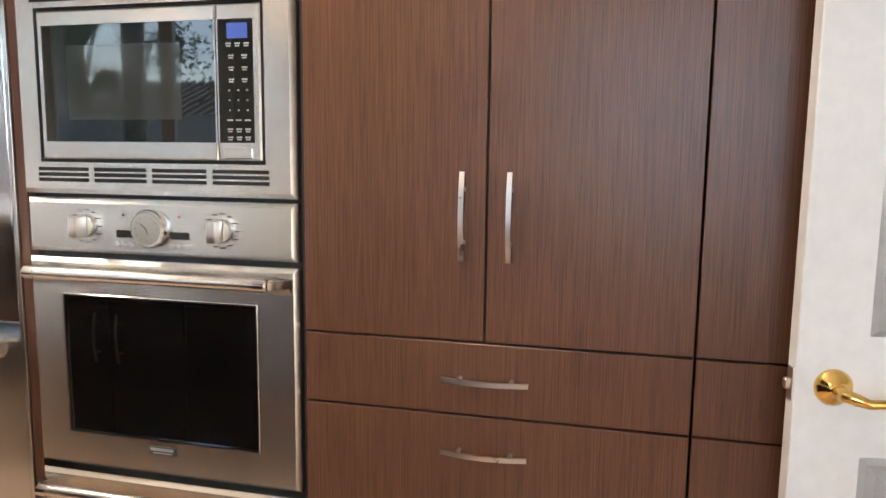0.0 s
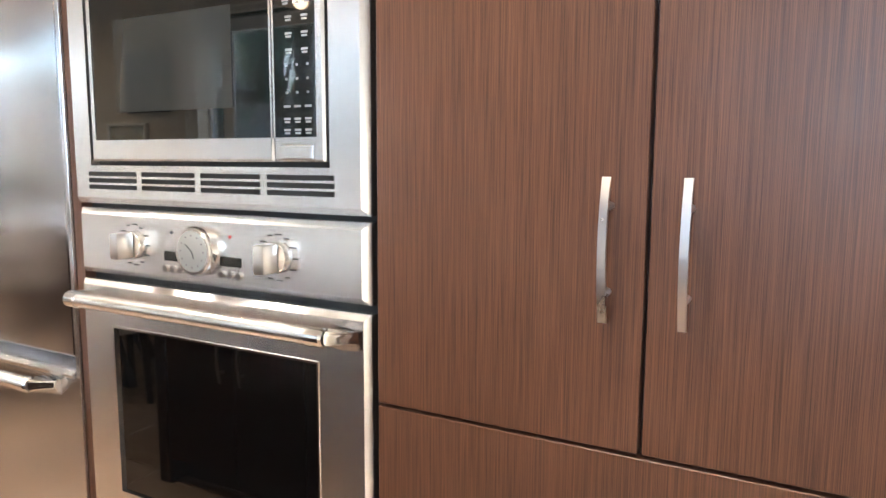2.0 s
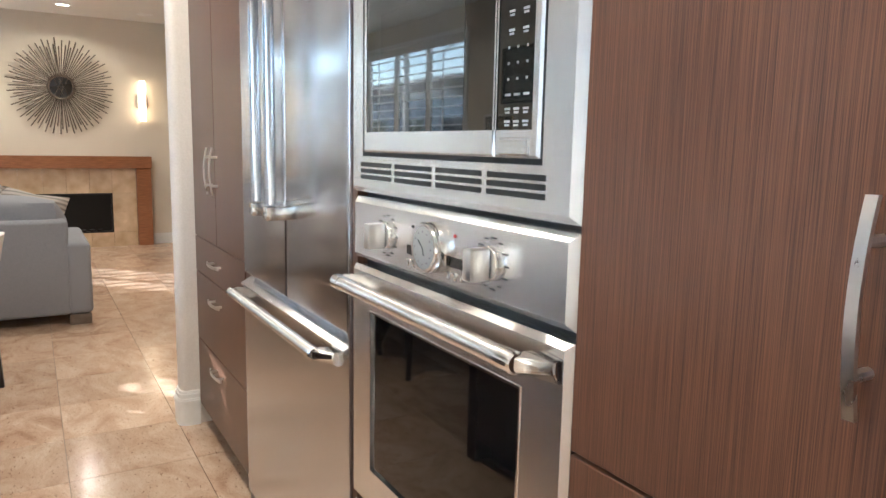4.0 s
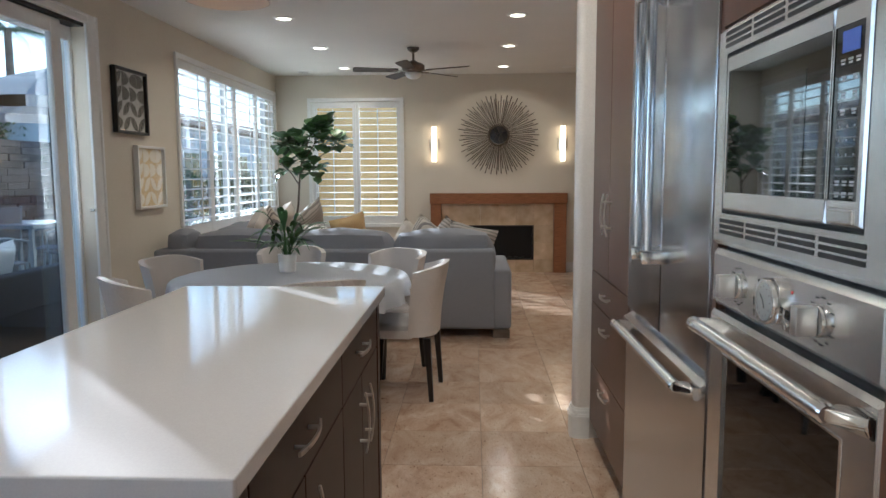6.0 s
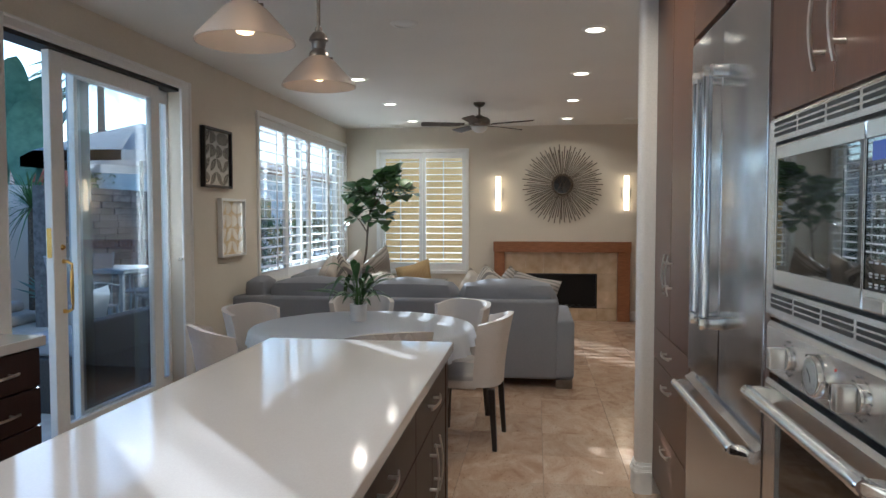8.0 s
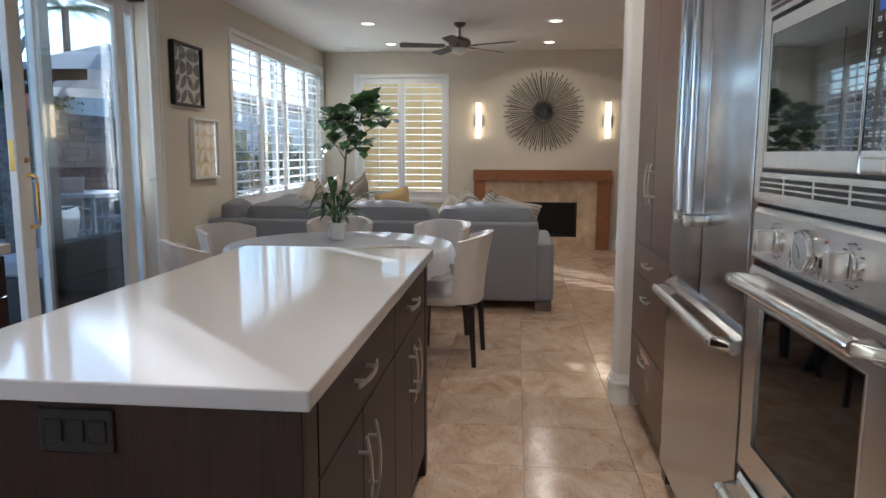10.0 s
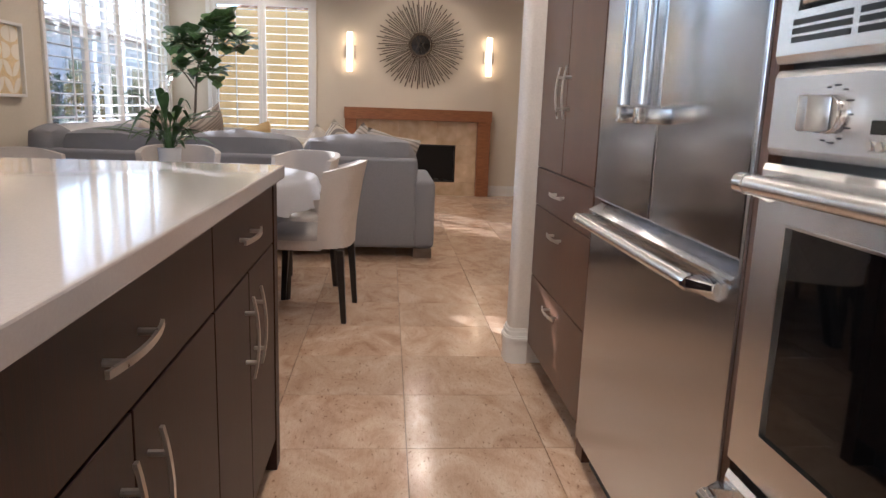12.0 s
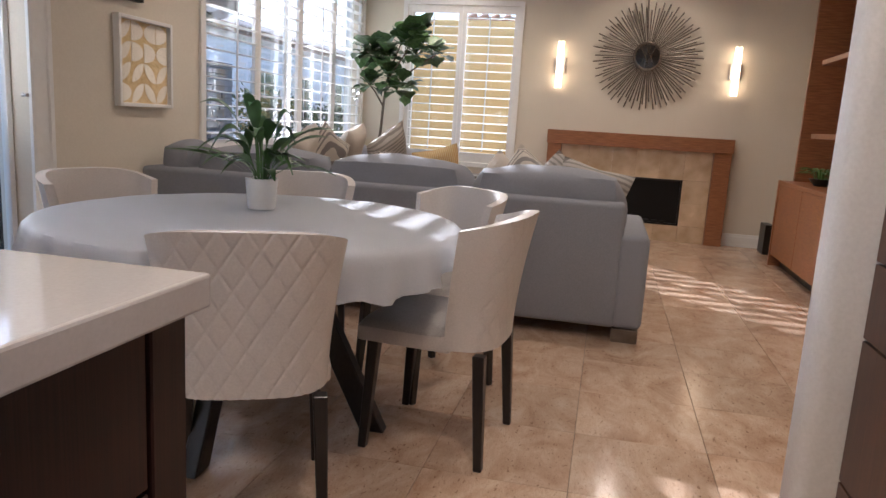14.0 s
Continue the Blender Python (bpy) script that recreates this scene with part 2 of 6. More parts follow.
def travertine(m):
    """Cloudy beige stone with pinkish patches, fine streaks and small pits, running on across the tiles with a shift per tile."""
    nt = m.node_tree
    b = nt.nodes["Principled BSDF"]
    geo = nt.nodes.new("ShaderNodeNewGeometry")
    info = nt.nodes.new("ShaderNodeObjectInfo")
    off = nt.nodes.new("ShaderNodeVectorMath")
    off.operation = "MULTIPLY_ADD"
    off.inputs[1].default_value = (9.0, 5.0, 3.0)
    comb = nt.nodes.new("ShaderNodeCombineXYZ")
    for k in range(3):
        nt.links.new(info.outputs["Random"], comb.inputs[k])
    nt.links.new(comb.outputs[0], off.inputs[0])
    nt.links.new(geo.outputs["Position"], off.inputs[2])

    def noise_tex(scale, detail, rough, dist, stretch):
        mp = nt.nodes.new("ShaderNodeMapping")
        mp.inputs["Scale"].default_value = stretch
        nt.links.new(off.outputs[0], mp.inputs[0])
        n = nt.nodes.new("ShaderNodeTexNoise")
        n.inputs["Scale"].default_value, n.inputs["Detail"].default_value = scale, detail
        n.inputs["Roughness"].default_value, n.inputs["Distortion"].default_value = rough, dist
        nt.links.new(mp.outputs[0], n.inputs["Vector"])
        return n

    def ramp_of(src, stops):
        r = nt.nodes.new("ShaderNodeValToRGB")
        while len(r.color_ramp.elements) < len(stops):
            r.color_ramp.elements.new(0.5)
        for e, (p, c) in zip(r.color_ramp.elements, stops):
            e.position, e.color = p, (*c, 1)
        nt.links.new(src, r.inputs[0])
        return r

    def mix(kind, fac, a, c):
        n = nt.nodes.new("ShaderNodeMix")
        n.data_type, n.blend_type = "RGBA", kind
        n.inputs[0].default_value = fac
        nt.links.new(a, n.inputs[6])
        nt.links.new(c, n.inputs[7])
        return n.outputs[2]
    cloud = ramp_of(noise_tex(3.2, 12, 0.62, 1.2, (1, 1.5, 1)).outputs["Fac"], [(0.30, (0.37, 0.235, 0.155)), (0.46, (0.49, 0.345, 0.245)), (0.58, (0.56, 0.42, 0.31)), (0.74, (0.63, 0.50, 0.39))])
    vein = ramp_of(noise_tex(11, 9, 0.72, 2.5, (0.7, 2.6, 1)).outputs["Fac"], [(0.45, (1, 1, 1)), (0.495, (0.66, 0.56, 0.50)), (0.53, (1, 1, 1))])
    pits = ramp_of(noise_tex(38, 4, 0.6, 0.4, (1, 2.2, 1)).outputs["Fac"], [(0.32, (0.42, 0.33, 0.27)), (0.39, (1, 1, 1))])
    c = mix("MULTIPLY", 0.4, cloud.outputs[0], vein.outputs[0])
    c = mix("MULTIPLY", 0.8, c, pits.outputs[0])
    hsv = nt.nodes.new("ShaderNodeHueSaturation")
    mr = nt.nodes.new("ShaderNodeMapRange")
    mr.inputs[3].default_value, mr.inputs[4].default_value = 0.88, 1.10
    nt.links.new(info.outputs["Random"], mr.inputs[0])
    nt.links.new(mr.outputs[0], hsv.inputs["Value"])
    nt.links.new(c, hsv.inputs["Color"])
    nt.links.new(hsv.outputs[0], b.inputs["Base Color"])
    rr = nt.nodes.new("ShaderNodeMapRange")
    rr.inputs[3].default_value, rr.inputs[4].default_value = 0.10, 0.24
    nt.links.new(noise_tex(6, 5, 0.6, 0.5, (1, 1, 1)).outputs["Fac"], rr.inputs[0])
    nt.links.new(rr.outputs[0], b.inputs["Roughness"])


travertine(TRAV)
GROUT = varied("grout", (0.20, 0.15, 0.11), (0.28, 0.21, 0.16), 60, 0.9, bump=0.2)
OAK = varied("honey_walnut_wood", (0.20, 0.075, 0.028), (0.34, 0.145, 0.058), 9, 0.4, bump=0.1, stretch=(1.5, 1, 14), detail=6, big=0.08, bump_dist=0.0008)
OAK_H = varied("honey_walnut_wood_level", (0.20, 0.075, 0.028), (0.34, 0.145, 0.058), 9, 0.4, bump=0.1, stretch=(14, 1, 14), detail=6, big=0.08, bump_dist=0.0008)
FABRIC = varied("grey_sofa_fabric", (0.215, 0.219, 0.245), (0.285, 0.289, 0.318), 260, 0.95, bump=0.5, bump_dist=0.002, big=0.04, spec=0.2)
GLASS = glass_material("window_glass", (0.97, 0.985, 0.98))

# ---- the shell of the place ----
X0, X1, Y0, Y1, H = -9.6, 2.3, -1.75, 3.1, 2.77
TH = 0.2


def wall_with_holes(name, axis, at, thick, lo, hi, holes, label):
    """A wall of real thickness with rectangular openings (lo, hi, bottom, top)."""
    bm = bmesh.new()
    us = sorted({lo, hi, *[h[0] for h in holes], *[h[1] for h in holes]})
    zs = sorted({0.0, H, *[h[2] for h in holes], *[h[3] for h in holes]})
    solid = {}
    for i in range(len(us) - 1):
        for j in range(len(zs) - 1):
            um, zm = (us[i] + us[i + 1]) / 2, (zs[j] + zs[j + 1]) / 2
            solid[i, j] = not any(h[0] < um < h[1] and h[2] < zm < h[3] for h in holes)

    def v(u, d, z):
        return bm.verts.new((u, d, z) if axis == "x" else (d, u, z))

    def quad(*c):
        bm.faces.new([v(*p) for p in c])
    a, b = at, at + thick
    for (i, j), s in solid.items():
        if not s:
            continue
        u0, u1, z0, z1 = us[i], us[i + 1], zs[j], zs[j + 1]
        quad((u0, a, z0), (u1, a, z0), (u1, a, z1), (u0, a, z1))
        quad((u0, b, z0), (u0, b, z1), (u1, b, z1), (u1, b, z0))
        for di, dj, c in ((-1, 0, ((u0, a, z0), (u0, a, z1), (u0, b, z1), (u0, b, z0))), (1, 0, ((u1, a, z0), (u1, b, z0), (u1, b, z1), (u1, a, z1))),
                          (0, -1, ((u0, a, z0), (u0, b, z0), (u1, b, z0), (u1, a, z0))), (0, 1, ((u0, a, z1), (u1, a, z1), (u1, b, z1), (u0, b, z1)))):
            if not solid.get((i + di, j + dj), False):
                quad(*c)
    bmesh.ops.remove_doubles(bm, verts=bm.verts, dist=0.0005)
    return single(name, bm, WALL, label, "wall", kind="structure")


WIN1 = (-9.50, -6.262, 0.79, 2.49)
WIN2 = (-1.245, 0.018, 0.690, 2.406)
DOOR = (-4.70, -2.84, 0.0, 2.482)
WIN3 = (-0.30, 1.40, 1.08, 2.30)
wall_with_holes("wall_south", "x", Y0, -TH, X0 - TH, X1 + TH, [WIN1, DOOR, WIN3], "cream painted wall with shuttered window and sliding door")
wall_with_holes("wall_west", "y", X0, -TH, Y0, Y1, [WIN2], "cream painted fireplace wall with shuttered window")
wall_with_holes("wall_north", "x", Y1, TH, X0 - TH, X1 + TH, [], "cream painted living room wall")
wall_with_holes("wall_east", "y", X1, TH, Y0, Y1, [], "cream painted kitchen wall")
single("wall_behind_cabinets", box(-3.255, 2.30, 0, X1, 2.42, H), WALL, "cream painted wall behind the tall cabinets", "wall", kind="structure")
single("ceiling", box(X0 - TH, Y0 - TH, H, X1 + TH, Y1 + TH, H + 0.12), CEIL, "smooth off-white painted ceiling", "ceiling", kind="structure")
floor = single("floor", box(X0 - TH, Y0 - TH, -0.12, X1 + TH, Y1 + TH, -0.006), GROUT, "polished beige travertine tile floor with thin joints", "floor", kind="structure")


def rounded_rect(x0, y0, x1, y1, r, round_hi=False, n=6):
    """Outline whose two low-y corners are rounded."""
    pts = [(x1, y1), (x0, y1)]
    for k in range(n + 1):
        a = math.pi + k / n * math.pi / 2
        pts.append((x0 + r + r * math.cos(a), y0 + r + r * math.sin(a)))
    for k in range(n + 1):
        a = 1.5 * math.pi + k / n * math.pi / 2
        pts.append((x1 - r + r * math.cos(a), y0 + r + r * math.sin(a)))
    return pts


PLASTER = varied("textured_white_plaster", (0.66, 0.61, 0.56), (0.72, 0.67, 0.62), 110, 0.6, bump=0.5, bump_dist=0.002, big=0.02)
PX0, PX1, PYF = -3.372, -3.252, 1.570
single("wall_partition", prism(rounded_rect(PX0, PYF, PX1, Y1, 0.035), "z", 0, H), PLASTER, "white plastered wall end with rounded corners", "wall", kind="structure", smooth=True)
bm = prism(rounded_rect(PX0 - 0.016, PYF - 0.016, PX1 + 0.016, 1.650, 0.045), "z", 0, 0.105)
for out, z0, z1 in ((0.021, 0.105, 0.122), (0.017, 0.122, 0.130), (0.012, 0.130, 0.150), (0.006, 0.150, 0.165)):
    prism(rounded_rect(PX0 - out, PYF - out, PX1 + out, 1.650, 0.036 + out * 0.6), "z", z0, z1, bm)
single("baseboard_partition", bm, WHITE, "white moulded baseboard round the wall end", "baseboard", kind="structure", smooth=True)


def baseboard(name, axis, lo, hi, at, sign):
    prof = [(0, 0), (0.016, 0), (0.016, 0.10), (0.010, 0.115), (0.008, 0.13), (0, 0.135)]
    prof = [(at + sign * a, z) for a, z in prof]
    single(name, prism(prof, axis, lo, hi), WHITE, "white painted moulded baseboard", "baseboard", kind="structure")


baseboard("baseboard_south", "x", X0, -4.84, Y0, 1)
baseboard("baseboard_west_left", "y", Y0, 0.42, X0, 1)
baseboard("baseboard_west_right", "y", 2.36, Y1, X0, 1)

# ---- cabinets ----
PANTRY_Y, OVEN_Y, TALL_Y = 1.605, 1.629, 1.653


def pull(p0, p1, out, parent, proud=0.032, rise=0.012, name="handle"):
    """A bowed flat bar pull with two posts, from p0 to p1, standing out along 'out'."""
    p0, p1, out = Vector(p0), Vector(p1), Vector(out)
    L = (p1 - p0).length
    along = (p1 - p0) / L
    side = along.cross(out)
    bm = bmesh.new()
    n = 10
    rings = []
    for i in range(n + 1):
        s = i / n
        c = p0.lerp(p1, s) + out * (proud - rise + rise * 4 * s * (1 - s))
        rings.append([bm.verts.new(c + side * a + out * b) for a, b in ((-0.0052, -0.0028), (0.0052, -0.0028), (0.0052, 0.0028), (-0.0052, 0.0028))])
    for a, b in zip(rings, rings[1:]):
        for k in range(4):
            bm.faces.new((a[k], a[(k + 1) % 4], b[(k + 1) % 4], b[k]))
    bm.faces.new(rings[0][::-1])
    bm.faces.new(rings[-1])
    for s in (0.2, 0.8):
        q = p0.lerp(p1, s)
        tube([q, q + out * (proud - 0.006)], 0.0055, 8, bm)
    return part(name, bm, NICKEL, parent, "bowed satin nickel bar pull", smooth=True)


def front(name, x0, x1, z0, z1, y, parent, mat, sign=-1, thick=0.02, gap=0.0028):
    """A flat slab door or drawer front facing -y (sign -1) or +y."""
    ys = sorted((y, y - sign * thick))
    return part(name, box(x0 + gap, ys[0], z0 + gap, x1 - gap, ys[1], z1 - gap, 0.0012), mat, parent)


NORTH = (0, -1, 0)
# pantry beside the ovens
PA, PM, PB, PC2 = -0.603, -0.193, 0.231, 0.72
DOOR_Z, SEAM_Z, LOW_Z = 0.931, 0.769, 0.428
pantry = thing("pantry_cabinet", (-0.19, 1.9, 0), "tall dark walnut veneer pantry cabinet with two doors over drawers", "cabinet")
part("body", box(PA - 0.010, PANTRY_Y + 0.022, 0.09, PB, 2.29, 2.62), CARCASS, pantry)
part("toe_kick", box(PA - 0.010, PANTRY_Y + 0.07, 0, PB, 2.2, 0.088), BLACK, pantry)
pd1 = front("door", PA, PM, DOOR_Z, 2.3, PANTRY_Y, pantry, VENEER)
pd2 = front("door", PM, PB, DOOR_Z, 2.3, PANTRY_Y, pantry, VENEER)
pull((-0.242, PANTRY_Y, 1.108), (-0.242, PANTRY_Y, 1.293), NORTH, pd1)
pull((-0.1435, PANTRY_Y, 1.108), (-0.1435, PANTRY_Y, 1.293), NORTH, pd2)
for z0, z1 in ((SEAM_Z, DOOR_Z), (LOW_Z, SEAM_Z), (0.095, LOW_Z)):
    d = front("drawer", PA, PB, z0, z1, PANTRY_Y, pantry, VENEER)
    zh = z1 - 0.080
    pull((-0.281, PANTRY_Y, zh), (-0.095, PANTRY_Y, zh), NORTH, d)
part("top_panel", box(PA, PANTRY_Y, 2.304, PB, PANTRY_Y + 0.02, 2.62, 0.001), VENEER, pantry)
corner = thing("corner_cabinet", (0.47, 1.9, 0), "narrow dark walnut veneer cabinet beside the white door", "cabinet")
part("body", box(PB + 0.003, PANTRY_Y + 0.022, 0.09, PC2, 2.29, 2.62), CARCASS, corner)
part("toe_kick", box(PB + 0.003, PANTRY_Y + 0.07, 0, PC2, 2.2, 0.088), BLACK, corner)
front("door", PB, PC2, DOOR_Z, 2.62, PANTRY_Y, corner, VENEER)
for z0, z1 in ((SEAM_Z, DOOR_Z), (LOW_Z, SEAM_Z), (0.095, LOW_Z)):
    front("drawer", PB, PC2, z0, z1, PANTRY_Y, corner, VENEER)
# the frame that houses the ovens
oven_cab = thing("oven_cabinet", (-1.0, 1.9, 0), "dark walnut veneer cabinet housing with doors above the microwave", "cabinet")
part("side_panel", box(-1.389, OVEN_Y + 0.006, 0, -1.362, 2.29, 2.62), VENEER, oven_cab)
part("side_panel", box(-0.6195, PANTRY_Y + 0.03, 0, -0.6145, 2.29, 2.62), CARCASS, oven_cab)
part("body", box(-1.361, OVEN_Y + 0.03, 0.02, -0.6205, 2.29, 2.62), BLACK, oven_cab)
oc1 = front("door", -1.361, -0.99, 1.729, 2.3, OVEN_Y, oven_cab, VENEER)
oc2 = front("door", -0.99, -0.620, 1.729, 2.3, OVEN_Y, oven_cab, VENEER)
pull((-1.040, OVEN_Y, 1.785), (-1.040, OVEN_Y, 1.975), NORTH, oc1)
pull((-0.940, OVEN_Y, 1.785), (-0.940, OVEN_Y, 1.975), NORTH, oc2)
part("top_panel", box(-1.361, OVEN_Y, 2.304, -0.62, OVEN_Y + 0.02, 2.62, 0.001), VENEER, oven_cab)
# tall cabinet at the wall end
TA, TM, TB = -3.247, -2.82, -2.392
tall = thing("tall_cabinet", (-2.82, 1.95, 0), "tall dark walnut veneer cabinet with two doors over three drawers", "cabinet")
part("body", box(TA, TALL_Y + 0.022, 0.10, TB, 2.29, 2.62), CARCASS, tall)
part("toe_kick", box(TA, TALL_Y + 0.075, 0, TB, 2.2, 0.099), CARCASS, tall)
part("side_panel", box(TB + 0.001, TALL_Y + 0.004, 0, -2.320, 2.29, 2.62, 0.001), VENEER, tall)
t1 = front("door", TA, TM, 0.903, 2.62, TALL_Y, tall, VENEER)
t2 = front("door", TM, TB, 0.903, 2.62, TALL_Y, tall, VENEER)
pull((-2.866, TALL_Y, 1.112), (-2.866, TALL_Y, 1.300), NORTH, t1)
pull((-2.772, TALL_Y, 1.112), (-2.772, TALL_Y, 1.300), NORTH, t2)
for z0, z1, zh in ((0.741, 0.903, 0.825), (0.425, 0.741, 0.664), (0.10, 0.425, 0.364)):
    d = front("drawer", TA, TB, z0, z1, TALL_Y, tall, VENEER)
    pull((-2.915, TALL_Y, zh), (-2.725, TALL_Y, zh), NORTH, d)
# cabinet over the fridge
over = thing("fridge_top_cabinet", (-1.85, 1.95, 2.15), "dark walnut veneer cabinet above the fridge", "cabinet")
part("body", box(-2.318, OVEN_Y + 0.03, 2.155, -1.391, 2.29, 2.62), CARCASS, over)
front("door", -2.318, -1.855, 2.16, 2.62, OVEN_Y + 0.008, over, VENEER)
front("door", -1.855, -1.391, 2.16, 2.62, OVEN_Y + 0.008, over, VENEER)
single("cabinet_soffit", box(-3.247, 1.70, 2.622, 0.72, 2.29, H), WALL, "cream painted soffit above the cabinets", "wall", kind="structure")

# ---- island ----
IS_Y = 0.668
island = thing("kitchen_island", (-1.45, 0.27, 0), "espresso wood veneer kitchen island with drawers and doors", "island")
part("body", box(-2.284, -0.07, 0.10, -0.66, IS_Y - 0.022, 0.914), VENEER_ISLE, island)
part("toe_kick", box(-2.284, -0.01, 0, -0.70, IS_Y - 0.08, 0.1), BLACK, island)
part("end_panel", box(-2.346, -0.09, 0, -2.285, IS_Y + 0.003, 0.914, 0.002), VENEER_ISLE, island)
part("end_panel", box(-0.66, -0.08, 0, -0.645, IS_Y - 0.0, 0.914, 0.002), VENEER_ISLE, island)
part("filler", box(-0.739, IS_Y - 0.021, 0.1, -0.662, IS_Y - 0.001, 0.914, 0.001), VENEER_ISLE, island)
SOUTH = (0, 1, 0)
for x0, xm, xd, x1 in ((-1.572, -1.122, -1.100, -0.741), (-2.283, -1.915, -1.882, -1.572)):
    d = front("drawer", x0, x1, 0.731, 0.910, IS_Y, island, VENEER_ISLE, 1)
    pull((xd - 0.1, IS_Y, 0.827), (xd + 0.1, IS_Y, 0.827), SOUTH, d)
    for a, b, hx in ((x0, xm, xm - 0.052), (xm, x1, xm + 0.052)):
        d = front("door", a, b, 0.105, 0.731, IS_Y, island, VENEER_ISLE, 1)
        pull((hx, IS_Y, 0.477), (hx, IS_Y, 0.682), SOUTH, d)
single("island_countertop", box(-2.362, -0.108, 0.915, -0.607, 0.693, 0.954, 0.004, segs=2), QUARTZ, "white polished quartz countertop on the kitchen island", "countertop", origin=(-1.49, 0.27, 0.915))
outlet = thing("outlet", (-0.645, 0.263, 0.86), "black power outlet plate on the island end", "outlet")
part("plate", box(-0.644, 0.187, 0.811, -0.638, 0.327, 0.893, 0.002), BLACK, outlet)
for y in (0.216, 0.257, 0.298):
    part("socket", box(-0.638, y - 0.017, 0.831, -0.6355, y + 0.017, 0.873, 0.002), BLACK, outlet)

# ---- side counter by the sliding door ----
side = thing("side_base_cabinet", (-1.2, -1.43, 0), "dark espresso base cabinet with drawers along the wall", "cabinet")
part("body", box(-2.27, -1.745, 0.1, 0.8, -1.155, 0.91), CARCASS, side)
part("toe_kick", box(-2.27, -1.74, 0, 0.8, -1.21, 0.098), BLACK, side)
for x0, x1 in ((-2.27, -1.72), (-1.72, -1.0), (-1.0, -0.2), (-0.2, 0.8)):
    for z0, z1 in ((0.735, 0.905), (0.565, 0.73), (0.105, 0.56)):
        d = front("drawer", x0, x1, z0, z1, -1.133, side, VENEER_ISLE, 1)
        xm, zm = (x0 + x1) / 2 - 0.03, (z0 + z1) / 2 if z0 > 0.2 else z1 - 0.09
        pull((xm - 0.095, -1.133, zm), (xm + 0.095, -1.133, zm), SOUTH, d)
single("side_countertop", box(-2.29, -1.748, 0.911, 0.82, -1.115, 0.955, 0.003), QUARTZ, "white polished quartz countertop along the wall", "countertop", origin=(-0.7, -1.4, 0.911))
up = thing("wall_cabinet", (-1.2, -1.58, 1.455), "dark espresso wall cabinet beside the sliding door", "cabinet")
part("body", box(-2.34, -1.748, 1.455, -0.45, -1.443, 2.5), CARCASS, up)
for x0, x1 in ((-2.34, -1.72), (-1.72, -1.08), (-1.08, -0.45)):
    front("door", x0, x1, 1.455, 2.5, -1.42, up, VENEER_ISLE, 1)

# ---- wall ovens, microwave, fridge ----
INK = material("dark_print", (0.03, 0.03, 0.03), 0.6)
PALEINK = material("pale_print", (0.26, 0.27, 0.29), 0.5)
GREYSCREEN = material("grey_display", (0.015, 0.017, 0.016), 0.12)
DIALFACE = material("clock_face", (0.28, 0.28, 0.27), 0.1)
BLUELED = glow("blue_led", (0.04, 0.08, 0.32), 0.035)
REDLED = material("red_indicator", (0.35, 0.03, 0.02), 0.3)


def frame_bm(x0, x1, z0, z1, wx0, wx1, wz0, wz1, y, depth, chamfer):
    """A plate in the xz plane facing -y with a window and chamfered outer edge."""
    bm = bmesh.new()

    def ring(a, b, c, d, yy):
        return [bm.verts.new(p) for p in ((a, yy, c), (b, yy, c), (b, yy, d), (a, yy, d))]
    back = ring(x0, x1, z0, z1, y + depth)
    edge = ring(x0, x1, z0, z1, y + chamfer)
    face = ring(x0 + chamfer, x1 - chamfer, z0 + chamfer, z1 - chamfer, y)
    hole = ring(wx0, wx1, wz0, wz1, y)
    inner = ring(wx0, wx1, wz0, wz1, y + depth)
    for a, b in ((back, edge), (edge, face), (face, hole), (hole, inner), (inner, back)):
        for k in range(4):
            bm.faces.new((a[k], a[(k + 1) % 4], b[(k + 1) % 4], b[k]))
    return bm


def plate_bm(x0, x1, z0, z1, y, depth, chamfer):
    bm = bmesh.new()
    rings = []
    for yy, c in ((y + depth, 0), (y + chamfer, 0), (y, chamfer)):
        rings.append([bm.verts.new(p) for p in ((x0 + c, yy, z0 + c), (x1 - c, yy, z0 + c), (x1 - c, yy, z1 - c), (x0 + c, yy, z1 - c))])
    for a, b in zip(rings, rings[1:]):
        for k in range(4):
            bm.faces.new((a[k], a[(k + 1) % 4], b[(k + 1) % 4], b[k]))
    bm.faces.new(rings[0][::-1])
    bm.faces.new(rings[-1])
    return bm


def disc_y(x, z, y0, y1, r, sides=28, r1=None):
    """A short turned piece whose axis points to -y, from y0 (back) to y1 (front)."""
    bm = bmesh.new()
    r1 = r if r1 is None else r1
    prof = [(y0, r), (y0 + (y1 - y0) * 0.8, r), (y1, r1 * 0.94)]
    rings = [[bm.verts.new((x + q * math.cos(2 * math.pi * k / sides), yy, z + q * math.sin(2 * math.pi * k / sides))) for k in range(sides)] for yy, q in prof]
    for a, b in zip(rings, rings[1:]):
        for k in range(sides):
            bm.faces.new((a[k], a[(k + 1) % sides], b[(k + 1) % sides], b[k]))
    bm.faces.new(rings[0][::-1])
    bm.faces.new(rings[-1])
    return bm


